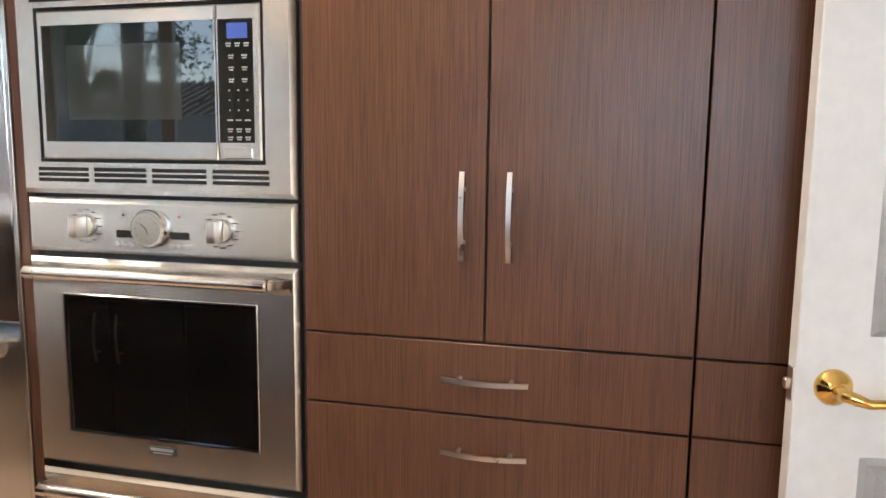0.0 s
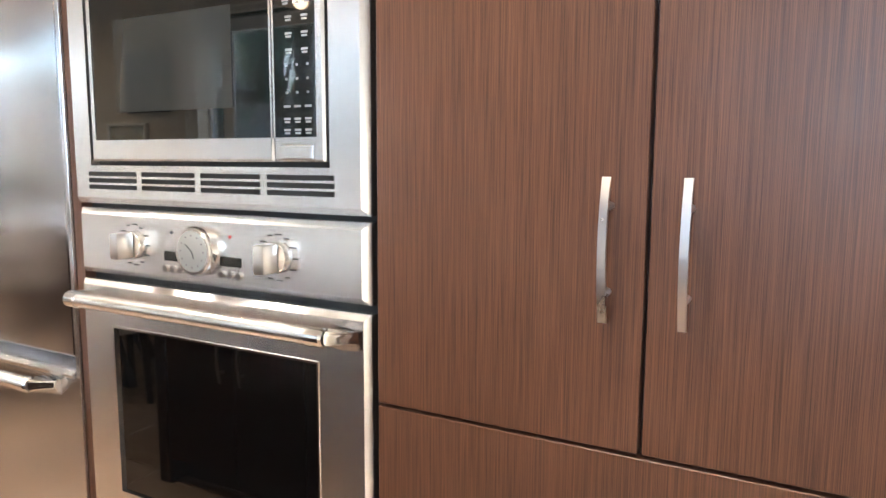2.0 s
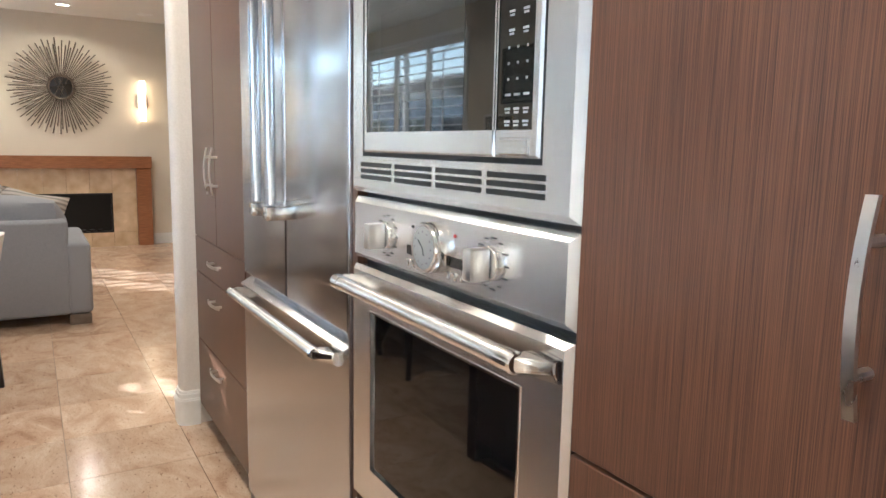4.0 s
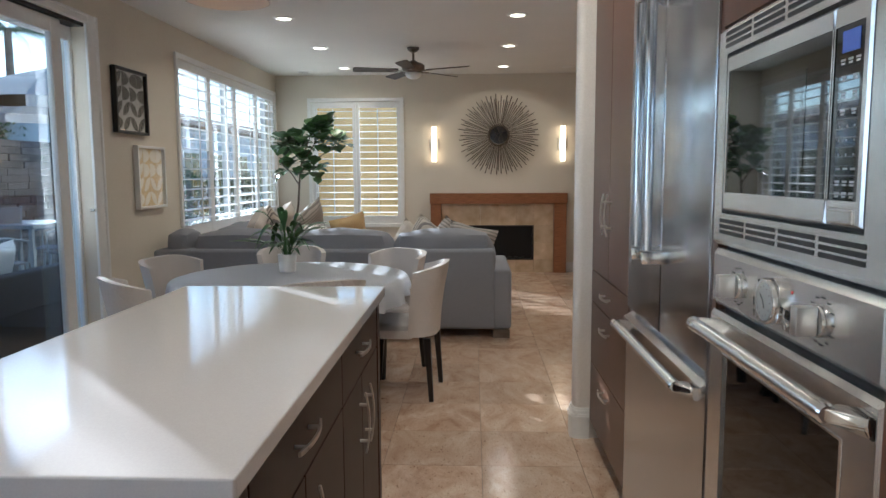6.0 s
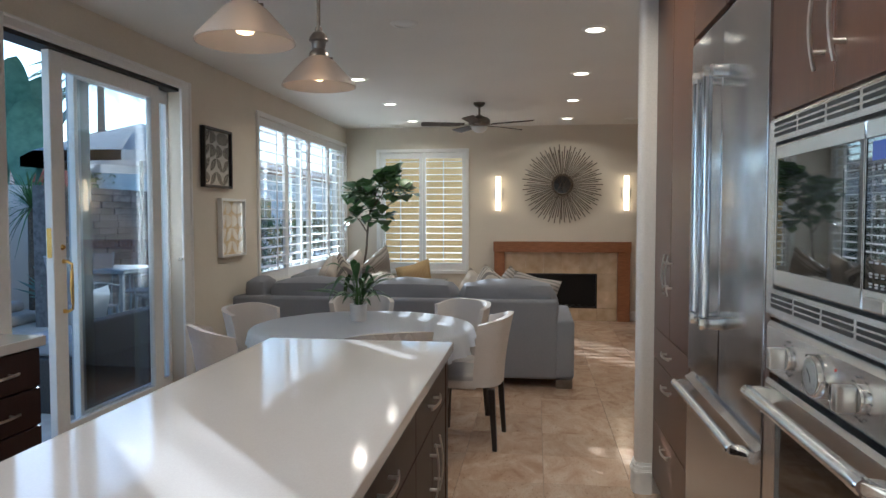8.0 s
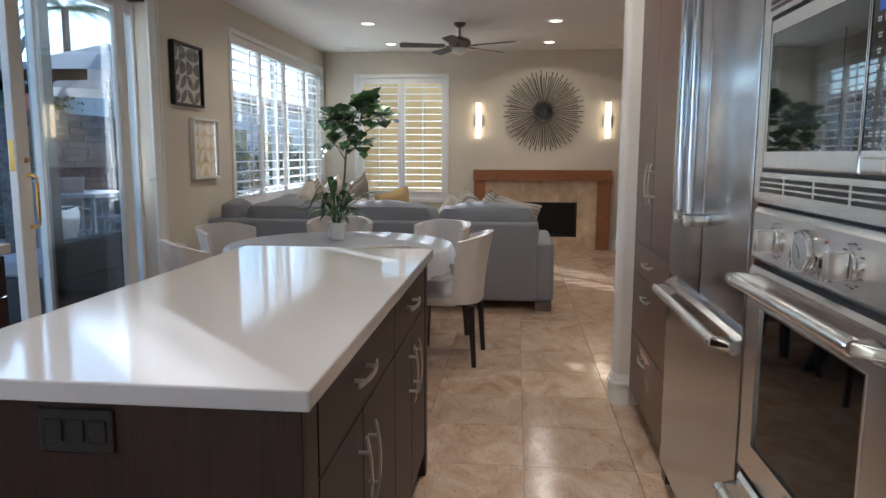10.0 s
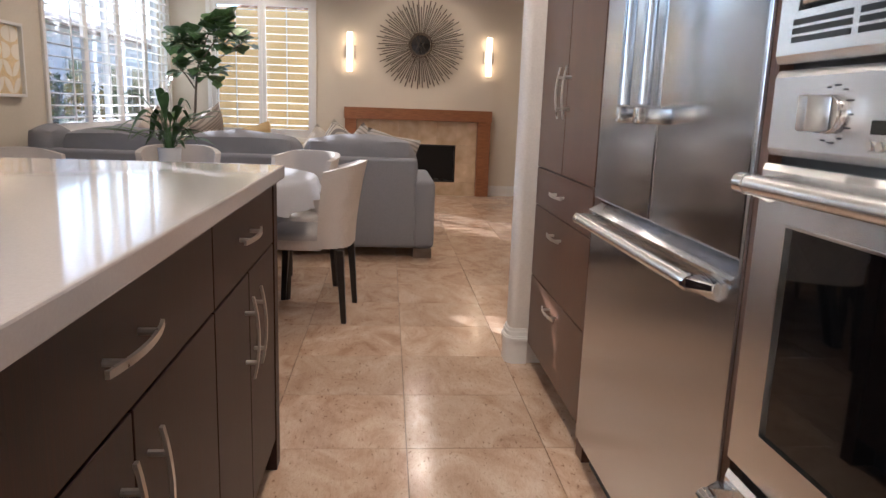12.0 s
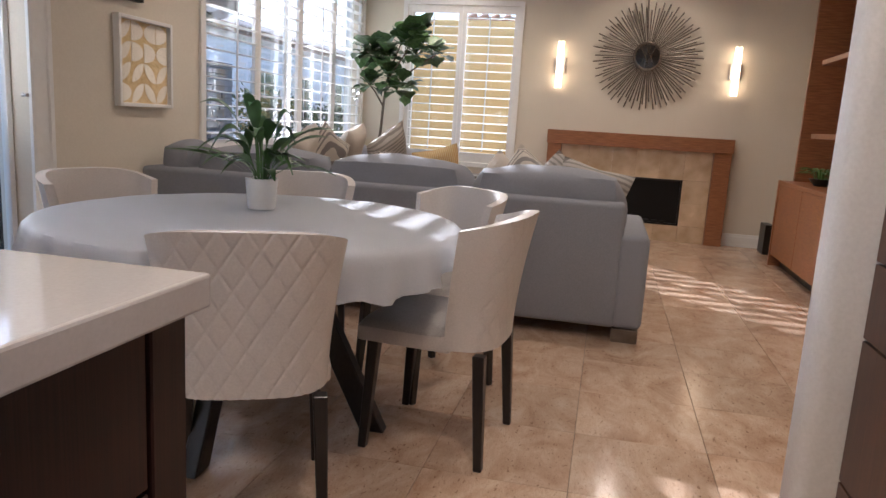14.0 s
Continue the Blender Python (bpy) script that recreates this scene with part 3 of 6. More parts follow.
def pro_handle(parent, x0, x1, z, y, proud=0.052, r=0.0155):
    """A thick round bar with polished collars and angled end brackets."""
    yc = y - proud
    h = part("handle", tube([(x0 + 0.03, yc, z), (x1 - 0.03, yc, z)], r, 20), STEEL, parent, "thick round brushed steel bar handle", True)
    for xe, s in ((x0, 1), (x1, -1)):
        part("collar", tube([(xe, yc, z), (xe + s * 0.004, yc, z), (xe + s * 0.032, yc, z)], r, 20, radii=[r * 0.86, r * 1.1, r * 1.1]), CHROME, h, "polished steel collar", True)
        b = bmesh.new()
        near = [(yc - r * 0.8, z + r * 0.7), (yc - r * 0.8, z - r * 0.7), (yc + r, z - r * 1.1), (y + 0.001, z - 0.034), (y + 0.001, z + 0.010), (yc + r, z + r * 1.0)]
        wing = [(y - 0.016, z + 0.004), (y - 0.016, z - 0.010), (y - 0.010, z - 0.024), (y + 0.001, z - 0.030), (y + 0.001, z + 0.006), (y - 0.010, z + 0.008)]
        ra = [b.verts.new((xe + s * 0.006, u, v)) for u, v in near]
        rb = [b.verts.new((xe - s * 0.034, u, v)) for u, v in wing]
        for k in range(6):
            b.faces.new((ra[k], ra[(k + 1) % 6], rb[(k + 1) % 6], rb[k]))
        b.faces.new(ra[::-1])
        b.faces.new(rb)
        bmesh.ops.bevel(b, geom=b.edges[:], offset=0.002, segments=2, affect="EDGES")
        part("bracket", b, CHROME, h, "flared polished steel bracket", "flat")
    return h


OX0, OX1 = -1.355, -0.629
oven = thing("wall_oven", (-1.0, 1.9, 0.1), "stainless steel double wall oven with black glass door", "oven")
panel = part("control_panel", plate_bm(OX0, OX1, 1.080, 1.214, OVEN_Y - 0.008, 0.035, 0.012), STEEL, oven)


def knob(x, z):
    k = part("knob", disc_y(x, z, OVEN_Y - 0.008, OVEN_Y - 0.018, 0.0275), CHROME, panel, "polished steel dial ring", True)
    g = box(x - 0.012, OVEN_Y - 0.055, z - 0.025, x + 0.012, OVEN_Y - 0.018, z + 0.025, 0.004, segs=2)
    part("grip", g, NICKEL, k, "satin metal knob grip", "flat")
    bm = bmesh.new()
    for i in range(11):
        a = radians(-50 + i * 28)
        cx, cz = x + 0.040 * math.sin(a), z + 0.040 * math.cos(a)
        w = 0.0055 if i % 2 else 0.0075
        box(cx - w, OVEN_Y - 0.0085, cz - 0.0012, cx + w, OVEN_Y - 0.0079, cz + 0.0012, bm=bm)
    part("dial_marks", bm, INK, panel, "small dark dial lettering")


knob(-1.183, 1.147)
knob(-0.817, 1.147)
part("clock_ring", disc_y(-1.001, 1.147, OVEN_Y - 0.008, OVEN_Y - 0.028, 0.0455, 36), CHROME, panel, "polished round clock bezel", True)
part("clock_face", disc_y(-1.001, 1.147, OVEN_Y - 0.024, OVEN_Y - 0.0285, 0.039, 36), DIALFACE, panel, "pale analogue clock face", True)
bm = bmesh.new()
for i in range(12):
    a = radians(30 * i)
    box(-1.001 + 0.029 * math.sin(a) - 0.001, OVEN_Y - 0.0292, 1.147 + 0.029 * math.cos(a) - 0.001, -1.001 + 0.029 * math.sin(a) + 0.001, OVEN_Y - 0.0284, 1.147 + 0.029 * math.cos(a) + 0.001, bm=bm)
for ang, ln in ((-50, 0.02), (160, 0.014)):
    a = radians(ang)
    tube([(-1.001, OVEN_Y - 0.0292, 1.147), (-1.001 + ln * math.sin(a), OVEN_Y - 0.0292, 1.147 + ln * math.cos(a))], 0.0009, 6, bm)
part("clock_markings", bm, INK, panel)
for x0, x1 in ((-1.098, -1.049), (-0.952, -0.900)):
    part("display", box(x0, OVEN_Y - 0.0095, 1.122, x1, OVEN_Y - 0.007, 1.140, 0.001), GREYSCREEN, panel, "dark grey display window")
for x in (-1.093, -1.073, -1.052, -0.947, -0.926, -0.905):
    part("button", disc_y(x, 1.107, OVEN_Y - 0.008, OVEN_Y - 0.013, 0.0068, 14), CHROME, panel, "small round steel button", True)
part("indicator", disc_y(-1.076, 1.176, OVEN_Y - 0.008, OVEN_Y - 0.0095, 0.0032, 10), INK, panel)
part("indicator", disc_y(-0.926, 1.176, OVEN_Y - 0.008, OVEN_Y - 0.0095, 0.0032, 10), REDLED, panel, "small red lamp")


def oven_door(z0, z1, wz0, wz1):
    d = part("oven_door", frame_bm(OX0, OX1 + 0.002, z0, z1, -1.256, -0.731, wz0, wz1, OVEN_Y - 0.010, 0.04, 0.010), STEEL, oven)
    part("window", box(-1.256, OVEN_Y - 0.006, wz0, -0.731, OVEN_Y + 0.004, wz1), BLACKGLASS, d, "black oven glass")
    part("window_trim", frame_bm(-1.259, -0.728, wz0 - 0.003, wz1 + 0.003, -1.254, -0.733, wz0 + 0.002, wz1 - 0.002, OVEN_Y - 0.012, 0.006, 0.001), CHROME, d, "thin polished trim")
    pro_handle(d, -1.316, -0.672, z1 - 0.030, OVEN_Y - 0.010)
    return d


up_door = oven_door(0.531, 1.066, 0.622, 0.975)
oven_door(0.10, 0.512, 0.20, 0.42)
part("badge", box(-1.031, OVEN_Y - 0.0125, 0.585, -0.953, OVEN_Y - 0.0098, 0.607, 0.001), INK, up_door, "dark name plate with pale bars")
bm = box(-1.025, OVEN_Y - 0.0134, 0.596, -0.961, OVEN_Y - 0.0124, 0.603)
box(-1.018, OVEN_Y - 0.0134, 0.589, -0.966, OVEN_Y - 0.0124, 0.592, bm=bm)
part("badge_lettering", bm, PALEINK, up_door)

micro = thing("microwave", (-1.0, 1.9, 1.244), "built-in stainless steel microwave with black glass door", "microwave")
MX0, MX1, MZ0, MZ1 = -1.299, -0.700, 1.300, 1.662
GZ0, GZ1 = 1.349, 1.620
part("trim_frame", frame_bm(-1.360, -0.628, 1.224, 1.726, MX0, MX1, MZ0, MZ1, OVEN_Y - 0.010, 0.04, 0.012), STEEL, micro, "brushed steel trim kit")
for zs in ((1.2575, 1.2705, 1.2835), (1.6795, 1.6930, 1.7065)):
    for i in range(4):
        xa = -1.307 + i * 0.158
        for z in zs:
            part("vent_slot", box(xa, OVEN_Y - 0.0112, z - 0.0043, xa + 0.141, OVEN_Y - 0.0096, z + 0.0043), BLACK, micro)
part("cavity", box(MX0 + 0.001, OVEN_Y + 0.012, MZ0 + 0.001, MX1 - 0.001, OVEN_Y + 0.03, MZ1 - 0.001), BLACK, micro)
mdoor = part("microwave_door", frame_bm(-1.291, -0.8165, MZ0 + 0.009, MZ1 - 0.009, -1.277, -0.8172, GZ0, GZ1, OVEN_Y - 0.012, 0.02, 0.004), STEEL, micro)
part("door_glass", box(-1.277, OVEN_Y - 0.0105, GZ0, -0.8172, OVEN_Y - 0.004, GZ1), DARKGLASS, mdoor, "black microwave door glass")
part("window_mesh", box(-1.212, OVEN_Y - 0.0112, 1.401, -0.906, OVEN_Y - 0.0104, 1.573), material("microwave_mesh", (0.030, 0.034, 0.034), 0.03, 0, 0.4), mdoor, "grey perforated inner window")
cpanel = part("keypad_column", frame_bm(-0.8145, -0.708, MZ0 + 0.009, MZ1 - 0.009, -0.8138, -0.724, GZ0, GZ1, OVEN_Y - 0.012, 0.02, 0.004), STEEL, micro)
part("keypad", box(-0.8138, OVEN_Y - 0.0105, GZ0, -0.724, OVEN_Y - 0.004, GZ1), DARKGLASS, cpanel, "black glass keypad")
part("display", box(-0.788, OVEN_Y - 0.0116, 1.578, -0.738, OVEN_Y - 0.0104, 1.611), BLUELED, cpanel, "blue clock display")
bm = bmesh.new()
for r, (z, cols) in enumerate(((1.567, 3), (1.541, 2), (1.515, 2), (1.489, 2), (1.465, 3), (1.443, 3), (1.421, 3), (1.399, 3), (1.379, 3), (1.361, 3))):
    for c in range(cols):
        x = -0.796 + (c + 0.5) * (0.066 / cols)
        w = 0.0022 if r in (4, 5, 6) else 0.0068
        box(x - w, OVEN_Y - 0.0111, z - 0.0018, x + w, OVEN_Y - 0.0104, z + 0.0018, bm=bm)
        if r not in (4, 5, 6, 7):
            box(x - w * 0.8, OVEN_Y - 0.0111, z - 0.0068, x + w * 0.8, OVEN_Y - 0.0104, z - 0.0036, bm=bm)
part("key_lettering", bm, PALEINK, cpanel, "rows of small pale lettering")
part("open_button", box(-0.799, OVEN_Y - 0.0155, 1.312, -0.729, OVEN_Y - 0.011, 1.338, 0.003, segs=2), STEEL, cpanel, "steel door button")

fridge = thing("refrigerator", (-1.9, 1.95, 0), "stainless steel french door refrigerator with bottom freezer drawer", "refrigerator")
FY, FL, FM, FR = 1.630, -2.314, -1.857, -1.391
part("body", box(FL - 0.003, FY + 0.06, 0.1, FR, 2.26, 2.14), BLACK, fridge)
part("toe_grille", box(FL + 0.01, FY + 0.05, 0.0, FR - 0.01, 2.2, 0.1), BLACK, fridge)
part("side_trim", box(FR - 0.012, FY - 0.002, 0.10, FR, FY + 0.05, 2.14, 0.001), STEEL_V, fridge, "narrow steel edge trim")
fd = []
for x0, x1 in ((FL, FM - 0.003), (FM + 0.003, FR - 0.014)):
    b = box(x0, FY, 0.884, x1, FY + 0.055, 2.135, 0.008, segs=3)
    fd.append(part("fridge_door", b, STEEL_V, fridge, "", "flat"))
bm = prism([(FY + 0.0, 0.10), (FY + 0.055, 0.10), (FY + 0.055, 0.872), (FY + 0.035, 0.876), (FY - 0.012, 0.849), (FY - 0.010, 0.841), (FY, 0.838)], "x", FL, FR - 0.014)
fz = part("freezer_drawer", bm, STEEL_V, fridge)
pro_handle(fz, -2.300, -1.495, 0.823, FY, 0.048, 0.0165)
for d, x in ((fd[0], -1.925), (fd[1], -1.789)):
    h = part("handle", tube([(x, FY - 0.062, 1.16), (x, FY - 0.062, 1.925)], 0.0155, 20), STEEL_V, d, "long round steel bar handle", True)
    for za, zb in ((1.117, 1.155), (1.918, 1.958)):
        part("bracket", box(x - 0.018, FY - 0.079, za, x + 0.018, FY + 0.001, zb, 0.005, segs=2), CHROME, h, "polished steel bracket", "flat")

# ---- white interior door standing open beside the cabinets ----
# Door white mixed darker than WHITE to tone down its bright render.
DOORPAINT = varied("darkened_white_door_paint", (0.58, 0.575, 0.57), (0.63, 0.625, 0.62), 30, 0.4, bump=0.03, big=0.02)
wd = thing("interior_door", (0, 0, 0), "white panelled interior door standing open with brass lever", "door")
W, T, DH = 0.76, 0.035, 2.03
leaf = part("leaf", box(0, 0, 0.01, W, T, DH, 0.002), DOORPAINT, wd)
for z0, z1 in ((0.13, 0.80), (1.02, 1.90)):
    for x0, x1 in ((0.12, 0.345), (0.415, 0.64)):
        for yy, sgn in ((0, -1), (T, 1)):
            bm = bmesh.new()
            for k, (ins, dep) in enumerate(((0, 0.0006), (0.012, 0.006), (0.03, 0.0015), (0.05, 0.005))):
                vs = [bm.verts.new((a, yy + sgn * dep, c)) for a, c in ((x0 + ins, z0 + ins), (x1 - ins, z0 + ins), (x1 - ins, z1 - ins), (x0 + ins, z1 - ins))]
                if k:
                    for q in range(4):
                        bm.faces.new((prev[q], prev[(q + 1) % 4], vs[(q + 1) % 4], vs[q]))
                prev = vs
            bm.faces.new(vs)
            bmesh.ops.solidify(bm, geom=bm.faces[:], thickness=0.0005)
            part("raised_panel", bm, DOORPAINT, leaf)
part("latch_plate", box(-0.002, 0.006, 0.897, 0.0005, 0.029, 0.957), NICKEL, leaf, "steel latch plate")
part("latch_bolt", box(-0.013, 0.011, 0.917, -0.001, 0.024, 0.937, 0.003), NICKEL, leaf)
rose = turn_bm(lathe([(0, 0.022), (0.012, 0.022), (0.018, 0.014), (0.028, 0.010), (0.033, 0.004), (0.033, 0)], (0, 0, 0), 32), pose(0.065, 0, 0.927, 90))
ro = part("rose", rose, BRASS, leaf, "round polished brass rose", True)
pts = [(0.065, -0.02, 0.927), (0.065, -0.05, 0.927), (0.075, -0.058, 0.925), (0.10, -0.06, 0.917), (0.13, -0.058, 0.918), (0.16, -0.056, 0.925), (0.182, -0.053, 0.924)]
part("lever", tube(pts, 0.008, 14, radii=[0.011, 0.011, 0.011, 0.0085, 0.008, 0.0085, 0.006]), BRASS, ro, "curved polished brass lever", True)
for z in (0.25, 1.02, 1.8):
    part("hinge", tube([(W + 0.004, 0.002, z - 0.045), (W + 0.004, 0.002, z + 0.045)], 0.006, 10), BRASS, leaf, "brass hinge", True)
wd.matrix_world = pose(0.386, 1.488, 0, 0, 0, 9)
single("door_casing", box(1.125, 1.60, 0, 1.22, 1.775, 2.1, 0.004), WHITE, "white painted door jamb", "door frame", kind="structure")
wall_e = single("wall_by_door", box(0.722, 1.78, 0, X1, 1.86, H), WALL, "cream painted wall beside the cabinets", "wall", kind="structure")

# ---- windows and shutters ----
def shutters(name, axis, at, lo, hi, z0, z1, panels, inward, label):
    """Plantation shutters in a window: outer casing, panels with slats and tilt rods. at: the wall's inner face."""
    c = ((lo + hi) / 2, at, z0) if axis == "x" else (at, (lo + hi) / 2, z0)
    w = thing(name, c, label, "window", kind="structure")

    def b(u0, u1, d0, d1, a, e, bevel=0.002):
        d0, d1 = sorted((at + inward * d0, at + inward * d1))
        return box(u0, d0, a, u1, d1, e, bevel) if axis == "x" else box(d0, u0, a, d1, u1, e, bevel)
    cw = 0.05
    for nm, q in (("casing", (lo - cw, lo, 0.0, 0.022, z0 - cw, z1 + cw)), ("casing", (hi, hi + cw, 0.0, 0.022, z0 - cw, z1 + cw)),
                  ("casing", (lo, hi, 0.0, 0.022, z1, z1 + cw)), ("casing", (lo, hi, 0.0, 0.022, z0 - cw, z0))):
        part(nm, b(*q), SHUTTER, w)
    # outer glazing
    for q in ((lo, lo + 0.05), (hi - 0.05, hi), *[(lo + (hi - lo) * k / len(panels) * 2 - 0.03, lo + (hi - lo) * k / len(panels) * 2 + 0.03) for k in range(1, len(panels) // 2)]):
        part("window_frame", b(q[0], q[1], -0.17, -0.11, z0, z1), WHITE, w)
    for q in ((z0, z0 + 0.05), (z1 - 0.05, z1)):
        part("window_frame", b(lo + 0.05, hi - 0.05, -0.168, -0.112, q[0], q[1]), WHITE, w)
    pane = part("pane", b(lo + 0.04, hi - 0.04, -0.142, -0.138, z0 + 0.04, z1 - 0.04, 0), GLASS, w)
    pane.visible_shadow = False
    for p0, p1 in panels:
        st = 0.048
        frame_part = part("panel_stile", b(p0 + 0.002, p0 + st, -0.032, 0.0, z0 + 0.002, z1 - 0.002), SHUTTER, w)
        part("panel_stile", b(p1 - st, p1 - 0.002, -0.032, 0.0, z0 + 0.002, z1 - 0.002), SHUTTER, w)
        part("panel_rail", b(p0 + st, p1 - st, -0.030, -0.002, z1 - 0.085, z1 - 0.002), SHUTTER, w)
        part("panel_rail", b(p0 + st, p1 - st, -0.030, -0.002, z0 + 0.002, z0 + 0.11), SHUTTER, w)
        za, zb = z0 + 0.11, z1 - 0.085
        n = round((zb - za) / 0.098)
        mesh = None
        for i in range(n):
            z = za + (i + 0.5) * (zb - za) / n
            if mesh is None:
                hw, tk, t = 0.054, 0.0058, TILT
                prof = []
                for k in range(12):
                    a = 2 * math.pi * k / 12
                    u, v = hw * math.cos(a), tk * math.sin(a)
                    prof.append((u * math.cos(t) * inward - v * math.sin(t) * inward, u * math.sin(t) + v * math.cos(t)))
                bm = prism(prof, "x" if axis == "x" else "y", -(p1 - p0) / 2 + st + 0.002, (p1 - p0) / 2 - st - 0.002)
                mesh = mesh_of("slat", bm, SHUTTER, True)
            s = new("slat", mesh)
            s.parent = w
            m = (p0 + p1) / 2
            d = at - inward * 0.016
            s.location = Vector((m, d, z) if axis == "x" else (d, m, z)) - BASE[w]
        m = p0 + (p1 - p0) * 0.5
        part("tilt_rod", b(m - 0.007, m + 0.007, 0.036, 0.048, za + 0.02, zb - 0.02), SHUTTER, w)
    return w


TILT = radians(-3)
a, b_ = WIN1[0], WIN1[1]
q = (b_ - a) / 4
shutters("window_1", "x", Y0, a, b_, WIN1[2], WIN1[3], [(a + q * k, a + q * (k + 1)) for k in range(4)], 1, "large window with white plantation shutters, slats half open")
a, b_ = WIN2[0], WIN2[1]
shutters("window_2", "y", X0, a, b_, WIN2[2], WIN2[3], [(a, (a + b_) / 2), ((a + b_) / 2, b_)], 1, "window with white plantation shutters beside the fireplace")
w3 = thing("window_3", (0.55, Y0, WIN3[2]), "white framed kitchen window over the side counter", "window", kind="structure")
for q in ((WIN3[0], WIN3[0] + 0.05), (WIN3[1] - 0.05, WIN3[1]), (0.525, 0.575)):
    part("window_frame", box(q[0], Y0 - 0.15, WIN3[2], q[1], Y0 - 0.09, WIN3[3], 0.003), WHITE, w3)
for q in ((WIN3[2], WIN3[2] + 0.05), (WIN3[3] - 0.05, WIN3[3])):
    part("window_frame", box(WIN3[0] + 0.05, Y0 - 0.148, q[0], WIN3[1] - 0.05, Y0 - 0.092, q[1], 0.003), WHITE, w3)
part("pane", box(WIN3[0] + 0.04, Y0 - 0.122, WIN3[2] + 0.04, WIN3[1] - 0.04, Y0 - 0.118, WIN3[3] - 0.04), GLASS, w3).visible_shadow = False

# ---- sliding glass door ----
dr = thing("door_1", (-3.55, Y0, 0), "white framed sliding glass door, partly open to the patio", "door", kind="structure")
prof = [(0, 0), (0.018, 0), (0.022, 0.02), (0.022, 0.10), (0.03, 0.11), (0.03, 0.135), (0, 0.135)]
part("casing", prism([(DOOR[0] - v, Y0 + u) for u, v in prof], "z", 0, DOOR[3] + 0.065), WHITE, dr)
part("casing", prism([(DOOR[1] + v, Y0 + u) for u, v in prof], "z", 0, DOOR[3] + 0.065), WHITE, dr)
part("casing", prism([(Y0 + u, DOOR[3] + v * 0.48) for u, v in prof], "x", DOOR[0], DOOR[1]), WHITE, dr)
part("track", box(DOOR[0], Y0 - 0.15, DOOR[3] - 0.025, DOOR[1], Y0 - 0.005, DOOR[3]), BLACK, dr, "dark door track")
part("sill", box(DOOR[0], Y0 - 0.2, -0.02, DOOR[1], Y0 - 0.005, 0.012), NICKEL, dr, "metal door sill")


def door_leaf(x0, x1, y0, y1, stile, label, clear):
    top, bot = DOOR[3] - 0.03, 0.014
    lf = part("sliding_panel", box(x0, y0, bot, x0 + stile, y1, top, 0.004), WHITE, dr, label)
    part("stile", box(x1 - stile, y0, bot, x1, y1, top, 0.004), WHITE, lf)
    part("rail", box(x0 + stile, y0 + 0.002, top - 0.10, x1 - stile, y1 - 0.002, top, 0.003), WHITE, lf)
    part("rail", box(x0 + stile, y0 + 0.002, bot, x1 - stile, y1 - 0.002, bot + 0.2, 0.003), WHITE, lf)
    ym = (y0 + y1) / 2
    g = part("pane", box(x0 + stile - 0.01, ym - 0.003, bot + 0.19, x1 - stile + 0.01, ym + 0.003, top - 0.09), GLASS, lf)
    g.visible_shadow = not clear
    return lf


door_leaf(-4.695, -3.55, Y0 - 0.14, Y0 - 0.095, 0.035, "fixed white framed glass panel", True)
lf = door_leaf(-4.445, -3.239, Y0 - 0.075, Y0 - 0.025, 0.115, "white framed sliding glass panel with brass pull", False)
hy = Y0 - 0.025
pts = [(-3.322, hy, 1.21), (-3.322, hy + 0.03, 1.21), (-3.322, hy + 0.055, 1.195), (-3.322, hy + 0.055, 1.16), (-3.322, hy + 0.052, 1.06), (-3.322, hy + 0.055, 0.96), (-3.322, hy + 0.055, 0.925), (-3.322, hy + 0.03, 0.91), (-3.322, hy, 0.91)]
hd = part("pull_handle", tube(pts, 0.008, 12, radii=[0.014, 0.009, 0.008, 0.009, 0.012, 0.009, 0.008, 0.009, 0.014]), BRASS, lf, "polished brass pull handle", True)
part("lock_plate", box(-3.2405, Y0 - 0.066, 1.235, -3.2365, Y0 - 0.036, 1.41), BRASS, lf, "brass mortise lock plate")
part("thumb_turn", turn_bm(lathe([(0, 0.012), (0.012, 0.012), (0.018, 0.0)], (0, 0, 0), 20), pose(-3.318, hy, 1.295, -90)), BRASS, lf, "brass thumb turn", True)
part("latch_knob", turn_bm(lathe([(0, 0.03), (0.01, 0.028), (0.006, 0.012), (0.012, 0.0)], (0, 0, 0), 16), pose(-4.685, Y0 - 0.02, 1.14, -90)), NICKEL, dr, "small steel latch knob", True)
SCREEN = material("aluminium_channel", (0.30, 0.34, 0.38), 0.4, 0.6)
part("screen_channel", box(-3.685, Y0 - 0.19, 0.014, -3.605, Y0 - 0.15, 2.44, 0.002), SCREEN, dr, "grey aluminium screen channel")
part("screen_channel", box(-3.785, Y0 - 0.185, 0.014, -3.690, Y0 - 0.155, 2.44, 0.002), material("dark_screen_stile", (0.07, 0.085, 0.09), 0.4, 0.5), dr, "dark metal screen stile")

# ---- fireplace ----
fp = thing("fireplace", (-9.55, 1.39, 0), "travertine fireplace with honey walnut mantel surround", "fireplace")
part("lintel", box(-9.598, 0.434, 0.972, -9.455, 2.353, 1.118, 0.003), OAK_H, fp, "honey walnut mantel beam")
part("leg", box(-9.598, 0.444, 0, -9.47, 0.594, 0.9715, 0.003), OAK, fp, "honey walnut upright")
part("leg", box(-9.598, 2.17, 0, -9.47, 2.343, 0.9715, 0.003), OAK, fp, "honey walnut upright")
HEARTH = varied("hearth_travertine", (0.50, 0.36, 0.22), (0.66, 0.51, 0.35), 7, 0.25, bump=0.05, detail=8, big=0.08, random_piece=0.06)
fx0, fx1, fz0, fz1 = 0.893, 1.893, 0.175, 0.665
